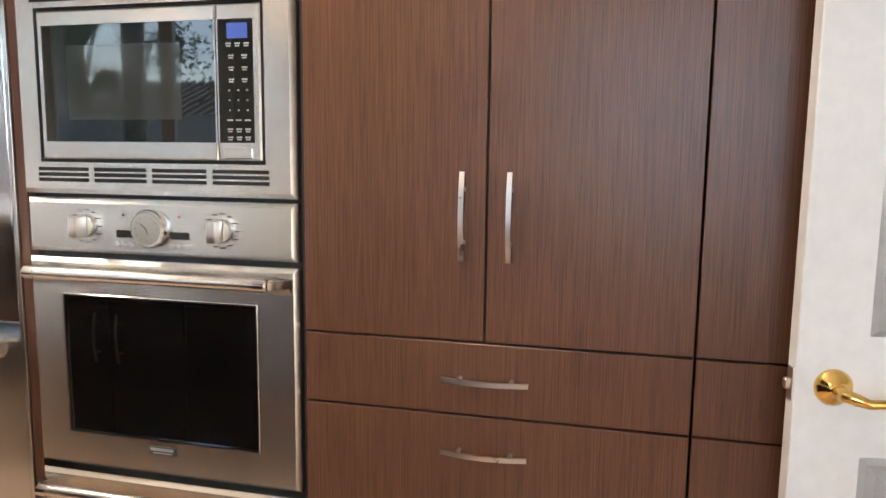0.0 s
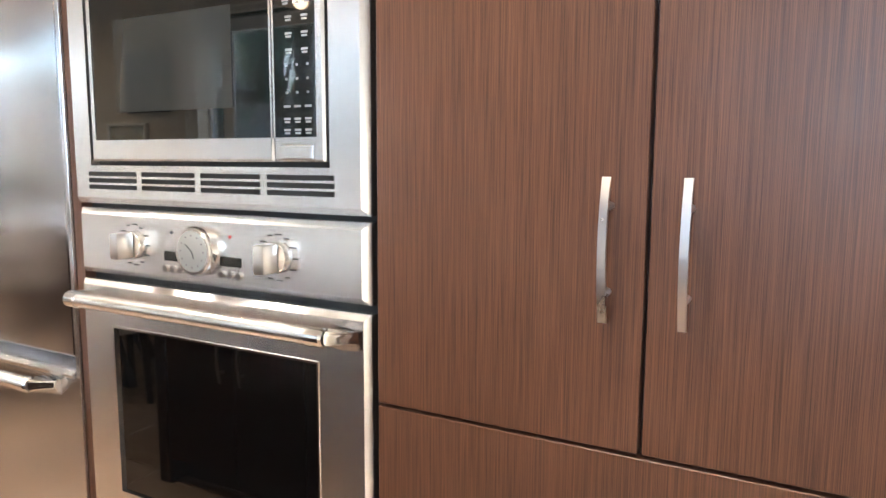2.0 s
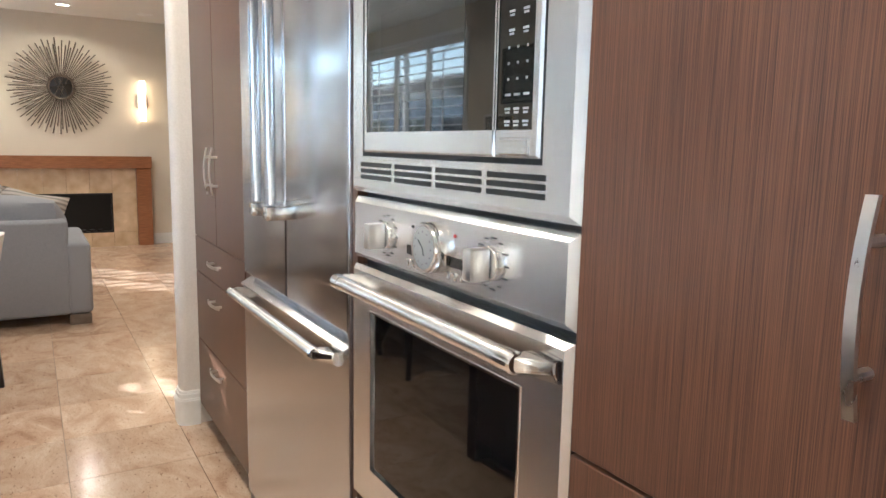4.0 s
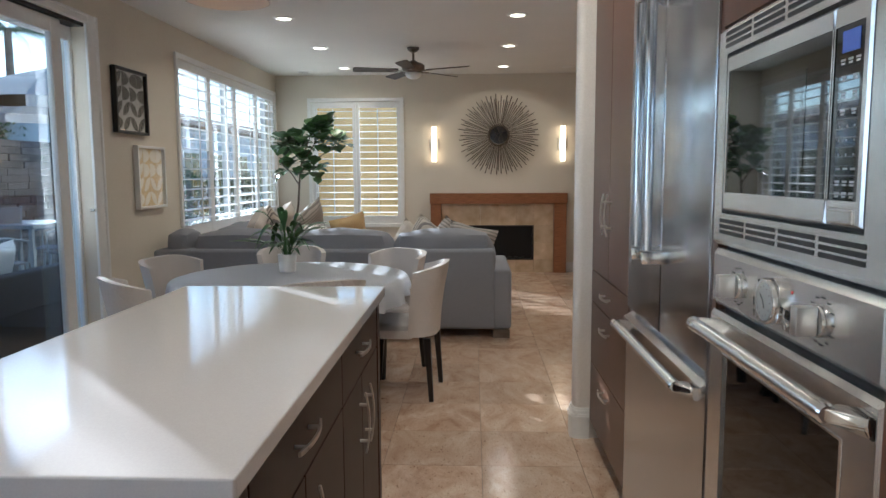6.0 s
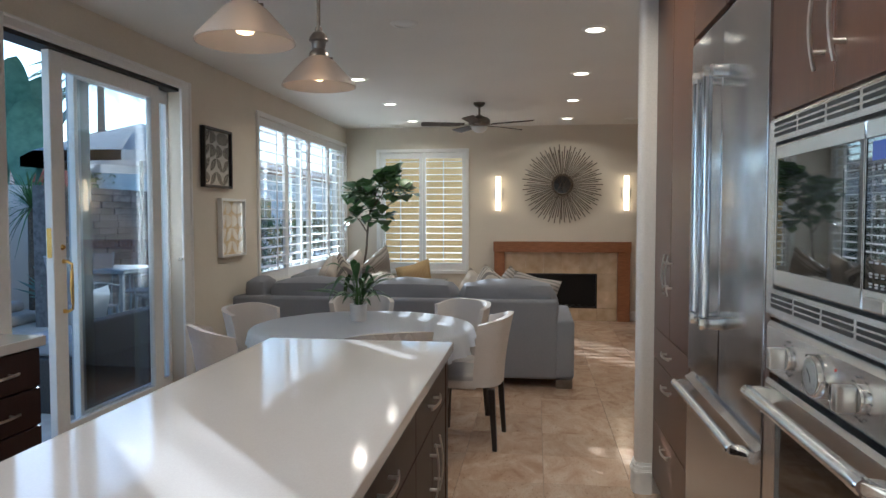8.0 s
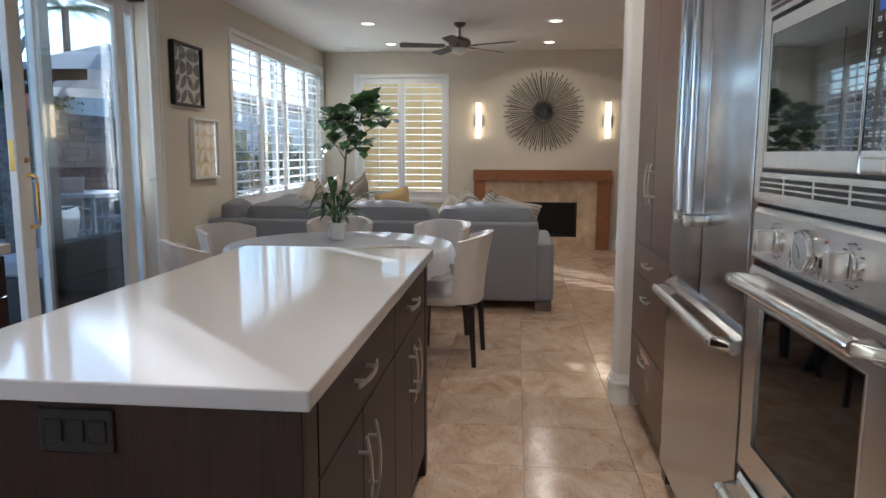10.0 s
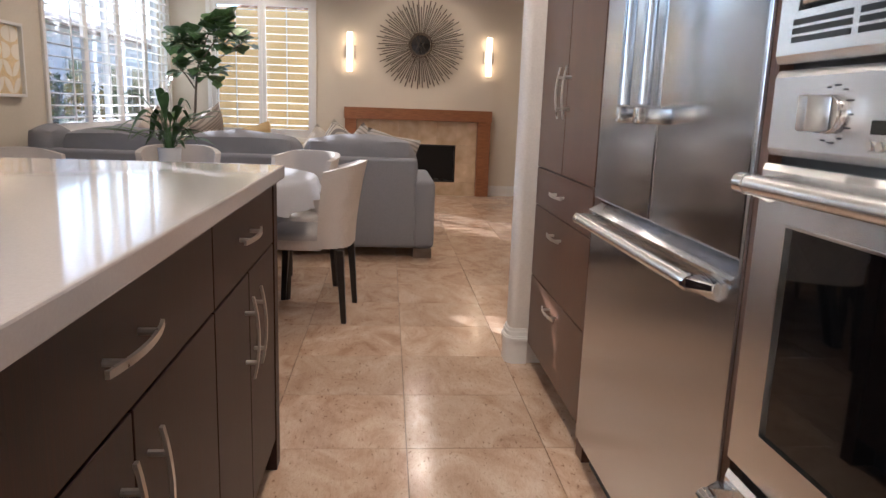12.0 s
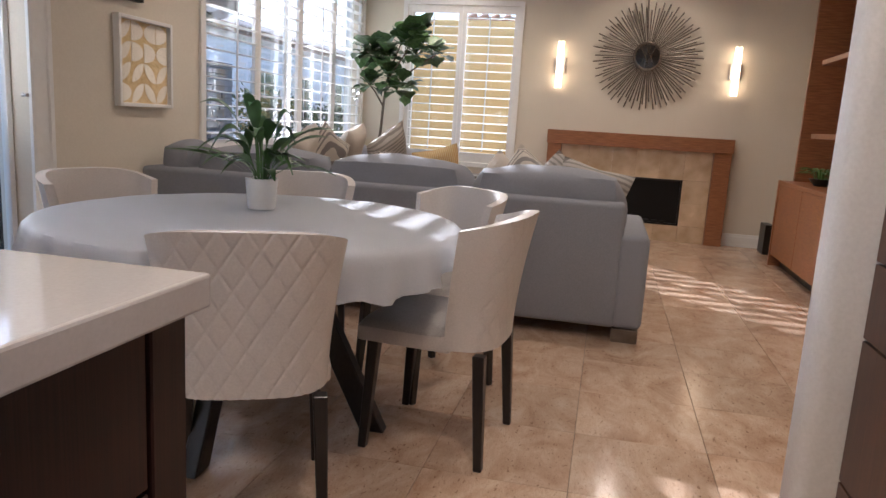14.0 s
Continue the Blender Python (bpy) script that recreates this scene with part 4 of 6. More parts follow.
ys = [0.596, 0.893, 1.145, 1.393, 1.643, 1.893, 2.168]
for i in range(6):
    part("tile", box(-9.598, ys[i] + 0.001, fz1 + 0.001, -9.53, ys[i + 1] - 0.001, 0.970, 0.001), HEARTH, fp)
    part("tile", box(-9.598, ys[i] + 0.001, 0.0, -9.53, ys[i + 1] - 0.001, fz0 - 0.001, 0.001), HEARTH, fp)
for z0, z1 in ((0.176, 0.42), (0.421, 0.664)):
    part("tile", box(-9.598, ys[0] + 0.001, z0, -9.53, ys[1] - 0.001, z1, 0.001), HEARTH, fp)
    part("tile", box(-9.598, ys[5] + 0.001, z0, -9.53, ys[6] - 0.001, z1, 0.001), HEARTH, fp)
SOOT = varied("sooty_firebox", (0.006, 0.006, 0.006), (0.016, 0.015, 0.014), 30, 0.8, bump=0.2)
part("firebox", box(-9.5995, fx0 + 0.002, fz0 + 0.002, -9.59, fx1 - 0.002, fz1 - 0.002), SOOT, fp, "black firebox")
for q in (((fx0, fx0 + 0.02), (fz0, fz1)), ((fx1 - 0.02, fx1), (fz0, fz1)), ((fx0 + 0.02, fx1 - 0.02), (fz1 - 0.02, fz1)), ((fx0 + 0.02, fx1 - 0.02), (fz0, fz0 + 0.02))):
    part("firebox_frame", box(-9.59, q[0][0], q[1][0], -9.527, q[0][1], q[1][1], 0.001), BLACK, fp, "black steel frame")
part("fire_glass", box(-9.556, fx0 + 0.02, fz0 + 0.02, -9.552, fx1 - 0.02, fz1 - 0.02), material("sooty_fire_glass", (0.006, 0.006, 0.006), 0.4, 0, 0, 0.25), fp, "dark fire glass")
random.seed(5)
for k in range(9):
    yy = 1.05 + k * 0.085
    part("stone", turn_bm(lathe([(0, 0.02), (0.03, 0.014), (0.036, 0), (0.02, -0.012), (0, -0.014)], (0, 0, 0), 8), pose(-9.538, yy, fz0 + 0.03, 0, random.uniform(-20, 20), random.uniform(0, 90))), SOOT, fp, "", True)

# ---- sunburst mirror ----
sb = thing("sunburst_mirror", (-9.55, 1.40, 1.925), "round sunburst mirror with thin bronze rods", "mirror")
BRONZE = varied("aged_bronze", (0.07, 0.053, 0.040), (0.15, 0.118, 0.088), 40, 0.4, 0.6, bump=0.1)
random.seed(11)
for k in range(92):
    a = 2 * math.pi * k / 92 + random.uniform(-0.015, 0.015)
    r1 = (0.56, 0.50, 0.545, 0.47)[k % 4] + random.uniform(-0.012, 0.012)
    dx = -9.565 + (0.012 if k % 2 else 0.0)
    p0 = (dx, 1.40 + 0.12 * math.cos(a), 1.925 + 0.12 * math.sin(a))
    p1 = (dx + 0.01, 1.40 + r1 * math.cos(a), 1.925 + r1 * math.sin(a))
    part("rod", tube([p0, p1], 0.004, 6, radii=[0.0038, 0.0074]), BRONZE, sb)
ring = turn_bm(lathe([(0.128, 0), (0.128, 0.02), (0.14, 0.026), (0.152, 0.02), (0.152, 0)], (0, 0, 0), 48), pose(-9.575, 1.40, 1.925, 0, 90))
part("ring", ring, BRONZE, sb, "dark bronze ring", True)
MIRROR = material("smoked_mirror", (0.10, 0.10, 0.105), 0.04, 1.0)
part("mirror_disc", turn_bm(lathe([(0, 0.016), (0.08, 0.0145), (0.129, 0.010), (0.129, 0)], (0, 0, 0), 48), pose(-9.575, 1.40, 1.925, 0, 90)), MIRROR, sb, "small dark convex mirror", True)
for sg in (-1, 1):
    for o in (-0.045, 0.045):
        part("lattice_bar", tube([(-9.552, 1.40 - 0.05 + o * 0.6, 1.925 - sg * 0.10), (-9.552, 1.40 + 0.05 + o * 0.6, 1.925 + sg * 0.10)], 0.003, 6), BRONZE, sb)

# ---- wall sconces ----
SCONCE = glow("warm_sconce_tube", (1.0, 0.72, 0.42), 2.6)
for y in (0.497, 2.285):
    s = thing("wall_sconce", (-9.6, y, 1.8), "lit vertical tube wall sconce with nickel back plate", "wall lamp", group="sconces beside the sunburst mirror")
    part("back_plate", box(-9.599, y - 0.062, 1.72, -9.575, y + 0.062, 1.885, 0.003), NICKEL, s, "satin nickel back plate")
    part("arm", box(-9.575, y - 0.02, 1.78, -9.535, y + 0.02, 1.82, 0.002), NICKEL, s)
    part("tube_shade", tube([(-9.52, y, 1.562), (-9.52, y, 2.042)], 0.034, 20), SCONCE, s, "glowing frosted tube", True)
    for z in (1.553, 2.042):
        part("cap", tube([(-9.52, y, z), (-9.52, y, z + 0.008)], 0.036, 20), NICKEL, s, "", True)

# ---- ceiling lamps, fan, pendants ----
LAMP = glow("warm_lamp_lens", (1.0, 0.80, 0.54), 3.2)


def downlight(x, y, energy, lit=True):
    d = thing("recessed_light", (x, y, H), "round recessed ceiling light with white trim, lit" if lit else "round white ceiling speaker grille", "ceiling light" if lit else "speaker", group="recessed ceiling lights" if lit else "ceiling speakers")
    part("trim", lathe([(0.066, -0.001), (0.066, -0.012), (0.085, -0.009), (0.095, -0.003), (0.095, -0.001)], (x, y, H), 32), WHITE, d, "", True)
    part("lens", lathe([(0, -0.004), (0.066, -0.004), (0.066, -0.001), (0, -0.001)], (x, y, H), 32), LAMP if lit else WHITE, d, "glowing warm lens" if lit else "white grille")
    if lit and energy:
        ld = bpy.data.lights.new("downlight", "AREA")
        ld.shape, ld.size, ld.energy, ld.color = "DISK", 0.12, energy, (1.0, 0.78, 0.54)
        ld.spread = radians(150)
        lo = new("downlight_lamp", ld)
        lo.matrix_world = look((x, y, H - 0.014), (x, y, 0))


for x in (-5.95, -7.42, -8.88):
    downlight(x, 1.43, LIVING_W)
    downlight(x, -0.63, LIVING_W)
downlight(-4.15, 0.15, 0, False)
downlight(-9.0, 2.27, 0, False)
downlight(-9.25, -1.25, 0, False)
downlight(-4.45, 1.43, LIVING_W)
for x, y in ((-2.6, 1.15), (-0.5, 1.13), (-0.9, -0.65)):
    downlight(x, y, KITCHEN_W)

PEWTER = varied("dark_pewter", (0.17, 0.145, 0.12), (0.26, 0.225, 0.19), 30, 0.3, 1.0, bump=0.03)
fan = thing("ceiling_fan", (-7.5, 0.385, H), "dark pewter ceiling fan with dark wooden blades", "ceiling fan")
FC = (-7.5, 0.385)
part("canopy", lathe([(0.0, 0.0), (0.068, 0.0), (0.066, -0.02), (0.04, -0.045), (0.018, -0.055), (0, -0.055)], (*FC, H), 28), PEWTER, fan, "", True)
part("downrod", tube([(*FC, H - 0.05), (*FC, 2.60)], 0.013, 12), PEWTER, fan, "", True)
part("motor", lathe([(0, 0.10), (0.03, 0.10), (0.05, 0.085), (0.10, 0.07), (0.125, 0.045), (0.125, 0.005), (0.105, -0.02), (0.08, -0.03), (0, -0.03)], (*FC, 2.53), 36), PEWTER, fan, "dark pewter motor housing", True)
part("light_bowl", lathe([(0.085, -0.03), (0.092, -0.045), (0.075, -0.075), (0.04, -0.095), (0, -0.10)], (*FC, 2.53), 32), material("frosted_bowl", (0.72, 0.72, 0.70), 0.3), fan, "frosted glass bowl", True)
BLADE = varied("dark_fan_blade", (0.03, 0.017, 0.011), (0.06, 0.036, 0.024), 8, 0.6, bump=0.05, stretch=(1, 10, 1))
for k in range(5):
    m = pose(*FC, 2.515, 0, 0, 66 + 72 * k)
    part("blade_iron", turn_bm(box(0.09, -0.02, -0.004, 0.22, 0.02, 0.004, 0.002), m), PEWTER, fan, "pewter blade bracket")
    out = [(0.17, -0.05), (0.64, -0.068), (0.662, -0.045), (0.665, 0.045), (0.64, 0.066), (0.17, 0.05)]
    part("blade", turn_bm(prism(out, "z", 0.004, 0.011), m @ pose(0, 0, 0, 12)), BLADE, fan, "dark brown wooden blade")

SHADE = material("frosted_alabaster_glass", (0.43, 0.36, 0.315), 0.5)
sbn = SHADE.node_tree.nodes["Principled BSDF"]
sbn.inputs["Transmission Weight"].default_value = 0.55
sbn.inputs["Subsurface Weight"].default_value = 0.0
BULB = glow("warm_bulb", (1.0, 0.66, 0.34), 1.5)
for x in (-1.885, -1.25):
    p = thing("pendant_lamp", (x, 0.27, H), "cone pendant lamp of frosted glass on a pewter rod", "pendant lamp", group="pendant lamps above the island")
    c = (x, 0.27, 1.938)
    part("canopy", lathe([(0, 0), (0.06, 0), (0.058, -0.012), (0.02, -0.025), (0, -0.025)], (x, 0.27, H), 28), PEWTER, p, "", True)
    part("rod", tube([(x, 0.27, H - 0.02), (x, 0.27, 2.14)], 0.0065, 12), PEWTER, p, "", True)
    part("socket_holder", lathe([(0, 0.205), (0.012, 0.205), (0.014, 0.19), (0.022, 0.186), (0.032, 0.170), (0.034, 0.16), (0.026, 0.155), (0.022, 0.13), (0.034, 0.115), (0.036, 0.10), (0, 0.10)], c, 24), PEWTER, p, "turned pewter socket holder", True)
    part("thumb_screw", tube([(x, 0.27 + 0.034, 2.035), (x, 0.27 + 0.05, 2.035)], 0.0045, 8), PEWTER, p, "", True)
    part("shade", lathe([(0.034, 0.104), (0.06, 0.084), (0.126, 0.012), (0.131, 0.0), (0.127, -0.001), (0.122, 0.010), (0.056, 0.080), (0.034, 0.098)], c, 48), SHADE, p, "frosted alabaster glass cone", True)
    part("bulb", lathe([(0, 0.095), (0.014, 0.09), (0.028, 0.06), (0.030, 0.045), (0.022, 0.025), (0, 0.018)], c, 20), BULB, p, "warm lit bulb", True)
    ld = bpy.data.lights.new("pendant_bulb", "POINT")
    ld.energy, ld.color, ld.shadow_soft_size = 0.2, (1.0, 0.68, 0.38), 0.03
    new("pendant_bulb", ld).location = (x, 0.27, 1.94)

# ---- pictures on the wall ----
GOLD = varied("gold_leaf_paint", (0.50, 0.36, 0.17), (0.66, 0.50, 0.27), 30, 0.45, 0.5)
CREAM = varied("cream_paper", (0.66, 0.62, 0.55), (0.72, 0.68, 0.61), 50, 0.8)
CHARCOAL = varied("charcoal_paper", (0.020, 0.019, 0.018), (0.04, 0.038, 0.036), 50, 0.7)
SILVERP = varied("silver_paper", (0.34, 0.33, 0.31), (0.48, 0.46, 0.44), 40, 0.4)
PGLASS = glass_material("picture_glass")


def leaf_shape(cx, cz, w, h, kind, y):
    """A petal of the print: a leaf with two pointed corners, or a half round."""
    n = 8
    if kind < 2:
        sx = 1 if kind == 0 else -1
        arc = [(-1 + 2 * math.sin(k / n * math.pi / 2), -1 + 2 * (1 - math.cos(k / n * math.pi / 2))) for k in range(n + 1)]
        pts = arc + [(-a, -b) for a, b in arc[1:-1]]
        pts = [(sx * a, b) for a, b in pts]
    else:
        s2 = 1 if kind == 2 else -1
        pts = [(s2 * (-1 + 2 * math.sin(k / n * math.pi)), math.cos(k / n * math.pi)) for k in range(n + 1)]
    return prism([(cx + u * w, cz + v * h) for u, v in pts], "y", y, y + 0.0015)


def picture(x0, x1, z0, z1, frame_mat, back, shape, label):
    c = ((x0 + x1) / 2, Y0, z0)
    p = thing("framed_picture", c, label, "picture", group="pictures beside the sliding door")
    f, d = 0.022, 0.045
    for q in ((x0, x0 + f, z0, z1), (x1 - f, x1, z0, z1), (x0 + f, x1 - f, z1 - f, z1), (x0 + f, x1 - f, z0, z0 + f)):
        part("frame", box(q[0], Y0 + 0.001, q[2], q[1], Y0 + d, q[3], 0.002), frame_mat, p)
    part("sheet", box(x0 + f, Y0 + 0.004, z0 + f, x1 - f, Y0 + 0.014, z1 - f), back, p)
    cols, rows = 4, 4
    w, h = (x1 - x0 - 2 * f) / cols, (z1 - z0 - 2 * f) / rows
    random.seed(3)
    for i in range(cols):
        for j in range(rows):
            part("petal", leaf_shape(x0 + f + (i + 0.5) * w, z0 + f + (j + 0.5) * h, w * 0.47, h * 0.48, random.choice((0, 1, 2, 3)), Y0 + 0.0145), shape, p)
    g = part("glass", box(x0 + f, Y0 + 0.030, z0 + f, x1 - f, Y0 + 0.032, z1 - f), PGLASS, p)
    g.visible_shadow = False


picture(-5.56, -5.025, 1.728, 2.241, BLACK, SILVERP, CHARCOAL, "black framed print of dark petal shapes on silver")
picture(-5.845, -5.33, 1.112, 1.640, WHITE, GOLD, CREAM, "white framed print of cream petal shapes on gold")

# ---- sofa ----
def cushion(x0, y0, z0, x1, y1, z1, puff=0.03, seed=0, n=10):
    """A soft box: bulging faces, drooping rounded edges, small creases."""
    bm = bmesh.new()
    bmesh.ops.create_cube(bm, size=2)
    bmesh.ops.subdivide_edges(bm, edges=bm.edges[:], cuts=n, use_grid_fill=True)
    c = Vector(((x0 + x1) / 2, (y0 + y1) / 2, (z0 + z1) / 2))
    hs = Vector(((x1 - x0) / 2, (y1 - y0) / 2, (z1 - z0) / 2))
    for v in bm.verts:
        p = v.co.copy()
        q = Vector((p.x * math.sqrt(max(0, 1 - p.y * p.y / 2 - p.z * p.z / 2 + p.y * p.y * p.z * p.z / 3)),
                    p.y * math.sqrt(max(0, 1 - p.z * p.z / 2 - p.x * p.x / 2 + p.z * p.z * p.x * p.x / 3)),
                    p.z * math.sqrt(max(0, 1 - p.x * p.x / 2 - p.y * p.y / 2 + p.x * p.x * p.y * p.y / 3))))
        r = p.lerp(q, 0.42)
        w = Vector((r.x * hs.x, r.y * hs.y, r.z * hs.z))
        nz = noise.noise(w * 5 + Vector((seed * 7.3, 0, 0))) * puff * 0.5 + noise.noise(w * 14 + Vector((0, seed * 3.1, 0))) * puff * 0.15
        bulge = (1 - p.x ** 2) * (1 - p.y ** 2) + (1 - p.y ** 2) * (1 - p.z ** 2) + (1 - p.x ** 2) * (1 - p.z ** 2)
        w += r.normalized() * (nz + puff * bulge * 0.5)
        v.co = c + w
    return bm


FOOTWOOD = varied("sofa_foot_wood", (0.10, 0.07, 0.05), (0.16, 0.12, 0.09), 20, 0.5)
sofa = thing("sectional_sofa", (-6.2, -0.1, 0), "grey upholstered sectional sofa with loose back cushions", "sofa")
part("back_frame", box(-5.74, -1.70, 0.075, -5.49, 1.225, 0.758, 0.03, segs=3), FABRIC, sofa, "", True)
part("arm", box(-6.52, 1.20, 0.075, -5.492, 1.365, 0.595, 0.035, segs=3), FABRIC, sofa, "", True)
part("seat_base", box(-6.50, -1.70, 0.075, -5.75, 1.195, 0.30, 0.02, segs=2), FABRIC, sofa, "", True)
part("side_back", box(-8.6, -1.72, 0.075, -5.76, -1.50, 0.735, 0.03, segs=3), FABRIC, sofa, "", True)
part("side_base", box(-8.6, -1.49, 0.075, -6.52, -0.75, 0.30, 0.02, segs=2), FABRIC, sofa, "", True)
for i, (a, b) in enumerate(((-1.43, -0.56), (-0.56, 0.34), (0.34, 1.225))):
    part("back_cushion", cushion(-5.98, a + 0.005, 0.46, -5.58, b - 0.005, 0.902, 0.04, i), FABRIC, sofa, "plump grey back cushion", True)
    part("seat_cushion", cushion(-6.50, a + 0.005, 0.30, -5.80, b - 0.005, 0.46, 0.02, i + 5), FABRIC, sofa, "", True)
part("back_cushion", cushion(-5.95, -1.62, 0.5, -5.57, -1.43, 0.91, 0.03, 9), FABRIC, sofa, "plump grey back cushion", True)
for i, (a, b) in enumerate(((-8.55, -7.55), (-7.55, -6.5))):
    part("back_cushion", cushion(a, -1.56, 0.46, b, -1.22, 0.88, 0.035, i + 12), FABRIC, sofa, "plump grey back cushion", True)
    part("seat_cushion", cushion(a, -1.45, 0.30, b, -0.75, 0.46, 0.02, i + 15), FABRIC, sofa, "", True)
for x, y in ((-5.56, 1.28), (-6.44, 1.28), (-5.56, -1.5), (-8.5, -1.6), (-8.5, -0.82), (-5.56, -0.1)):
    part("foot", box(x - 0.06, y - 0.07, 0, x + 0.06, y + 0.07, 0.075, 0.003), FOOTWOOD, sofa, "short brown wooden foot")


def striped(name, c1, c2, scale, axis=2):
    m = varied(name, c1, c2, 60, 0.9, bump=0.3)
    nt = m.node_tree
    wv = nt.nodes.new("ShaderNodeTexWave")
    wv.inputs["Scale"].default_value = scale
    wv.bands_direction = "XYZ"[axis]
    wv.inputs["Distortion"].default_value = 1.0
    tc = nt.nodes.new("ShaderNodeTexCoord")
    nt.links.new(tc.outputs["Object"], wv.inputs["Vector"])
    rp = nt.nodes.new("ShaderNodeValToRGB")
    rp.color_ramp.interpolation = "CONSTANT"
    rp.color_ramp.elements[0].color, rp.color_ramp.elements[1].color = (*c1, 1), (*c2, 1)
    rp.color_ramp.elements[1].position = 0.6
    nt.links.new(wv.outputs["Fac"], rp.inputs[0])
    nt.links.new(rp.outputs[0], nt.nodes["Principled BSDF"].inputs["Base Color"])
    return m


BEIGE = varied("beige_linen", (0.42, 0.38, 0.33), (0.52, 0.47, 0.41), 120, 0.95, bump=0.4)
STRIPE = striped("striped_cloth", (0.36, 0.33, 0.30), (0.20, 0.18, 0.165), 9)
STRIPE2 = striped("cream_grey_stripe", (0.55, 0.50, 0.43), (0.22, 0.20, 0.19), 14, 1)
MUSTARD = striped("mustard_pattern", (0.46, 0.30, 0.10), (0.58, 0.47, 0.30), 16, 0)


def pillow(name, x, y, z, size, thick, rz, tilt, mat, label, roll=0):
    bm = bmesh.new()
    n = 12
    grid = {}
    for s in (-1, 1):
        for i in range(n + 1):
            for j in range(n + 1):
                u, v = i / n * 2 - 1, j / n * 2 - 1
                edge = (1 - u ** 4) * (1 - v ** 4)
                pinch = 1 - 0.10 * (1 - abs(u * v)) * max(abs(u), abs(v)) ** 2
                if s == 1 and edge < 1e-6:
                    grid[s, i, j] = grid[-1, i, j]
                    continue
                w = edge ** 0.55 * thick / 2 * (1 + 0.12 * noise.noise(Vector((u * 2 + x, v * 2, s))))
                grid[s, i, j] = bm.verts.new((u * size / 2 * pinch, s * w, v * size / 2 * pinch))
        for i in range(n):
            for j in range(n):
                bm.faces.new((grid[s, i, j], grid[s, i + 1, j], grid[s, i + 1, j + 1], grid[s, i, j + 1]))
    ob = single(name, bm, mat, label, "cushion", smooth=True)
    ob.matrix_world = pose(x, y, z, tilt, roll, rz)
    return ob


pillow("throw_pillow", -6.12, 1.0, 0.70, 0.46, 0.17, 80, -18, STRIPE, "brown and grey striped throw pillow on the sofa", 12)
pillow("throw_pillow", -6.2, 0.62, 0.70, 0.48, 0.16, 95, -22, STRIPE2, "cream and grey patterned throw pillow on the sofa", 35)
pillow("throw_pillow", -6.28, 0.45, 0.68, 0.44, 0.16, 100, -25, BEIGE, "beige throw pillow on the sofa", 40)
pillow("throw_pillow", -6.28, 0.80, 0.69, 0.45, 0.15, 88, -20, STRIPE, "dark striped throw pillow leaning on the sofa", 44)
pillow("throw_pillow", -6.7, -1.2, 0.78, 0.50, 0.17, 5, -20, BEIGE, "beige throw pillow on the sofa wing", 20)
pillow("throw_pillow", -7.15, -1.2, 0.78, 0.48, 0.17, -8, -22, STRIPE2, "grey patterned throw pillow on the sofa wing", -25)
pillow("throw_pillow", -7.7, -1.18, 0.80, 0.52, 0.18, 4, -18, BEIGE, "pale linen throw pillow on the sofa wing", 10)
pillow("throw_pillow", -8.3, -1.0, 0.78, 0.52, 0.18, -30, -18, STRIPE, "grey striped throw pillow at the sofa's end", 30)
pillow("throw_pillow", -8.45, -0.52, 0.66, 0.46, 0.18, -70, -15, MUSTARD, "mustard patterned throw pillow with tassels", 15)
single("ottoman", cushion(-8.75, -0.78, 0.0, -8.2, -0.25, 0.47, 0.02, 31), FABRIC, "grey upholstered ottoman at the end of the sofa", "ottoman", smooth=True)

# shaggy pillow
FUR = varied("white_fur", (0.66, 0.63, 0.58), (0.76, 0.73, 0.68), 80, 0.9, bump=0.5)
bm = bmesh.new()
random.seed(21)
for k in range(1400):
    th, ph = random.uniform(0, 2 * math.pi), math.acos(random.uniform(-1, 1))
    d = Vector((math.sin(ph) * math.cos(th), math.sin(ph) * math.sin(th), math.cos(ph)))
    b0 = Vector((d.x * 0.27, d.y * 0.12, d.z * 0.16))
    tip = b0 + (d * 0.6 + Vector((random.uniform(-.5, .5), random.uniform(-.5, .5), random.uniform(-.8, .1)))) * 0.07
    sd = d.cross(Vector((0.3, 0.5, 0.8))).normalized() * 0.006
    bm.faces.new([bm.verts.new(p) for p in (b0 - sd, b0 + sd, tip)])
lathe([(0, 0.16), (0.14, 0.13), (0.2, 0), (0.14, -0.13), (0, -0.16)], (0, 0, 0), 16, bm)
fur = single("fur_pillow", bm, FUR, "shaggy white fur throw pillow on the sofa", "cushion")
fur.matrix_world = pose(-7.3, -0.72, 0.68, 0, 0, 35)

# ---- side table by the far window ----
st = thing("side_table", (-9.2, -0.45, 0), "grey wooden side table below the window", "side table")
GREYWOOD = varied("grey_wood", (0.12, 0.11, 0.10), (0.20, 0.185, 0.17), 12, 0.5, stretch=(1, 8, 1))
part("tabletop", box(-9.42, -0.72, 0.55, -8.98, -0.22, 0.585, 0.004), GREYWOOD, st)
for x in (-9.40, -9.03):
    for y in (-0.70, -0.27):
        part("leg", box(x, y, 0, x + 0.035, y + 0.035, 0.55, 0.003), GREYWOOD, st)

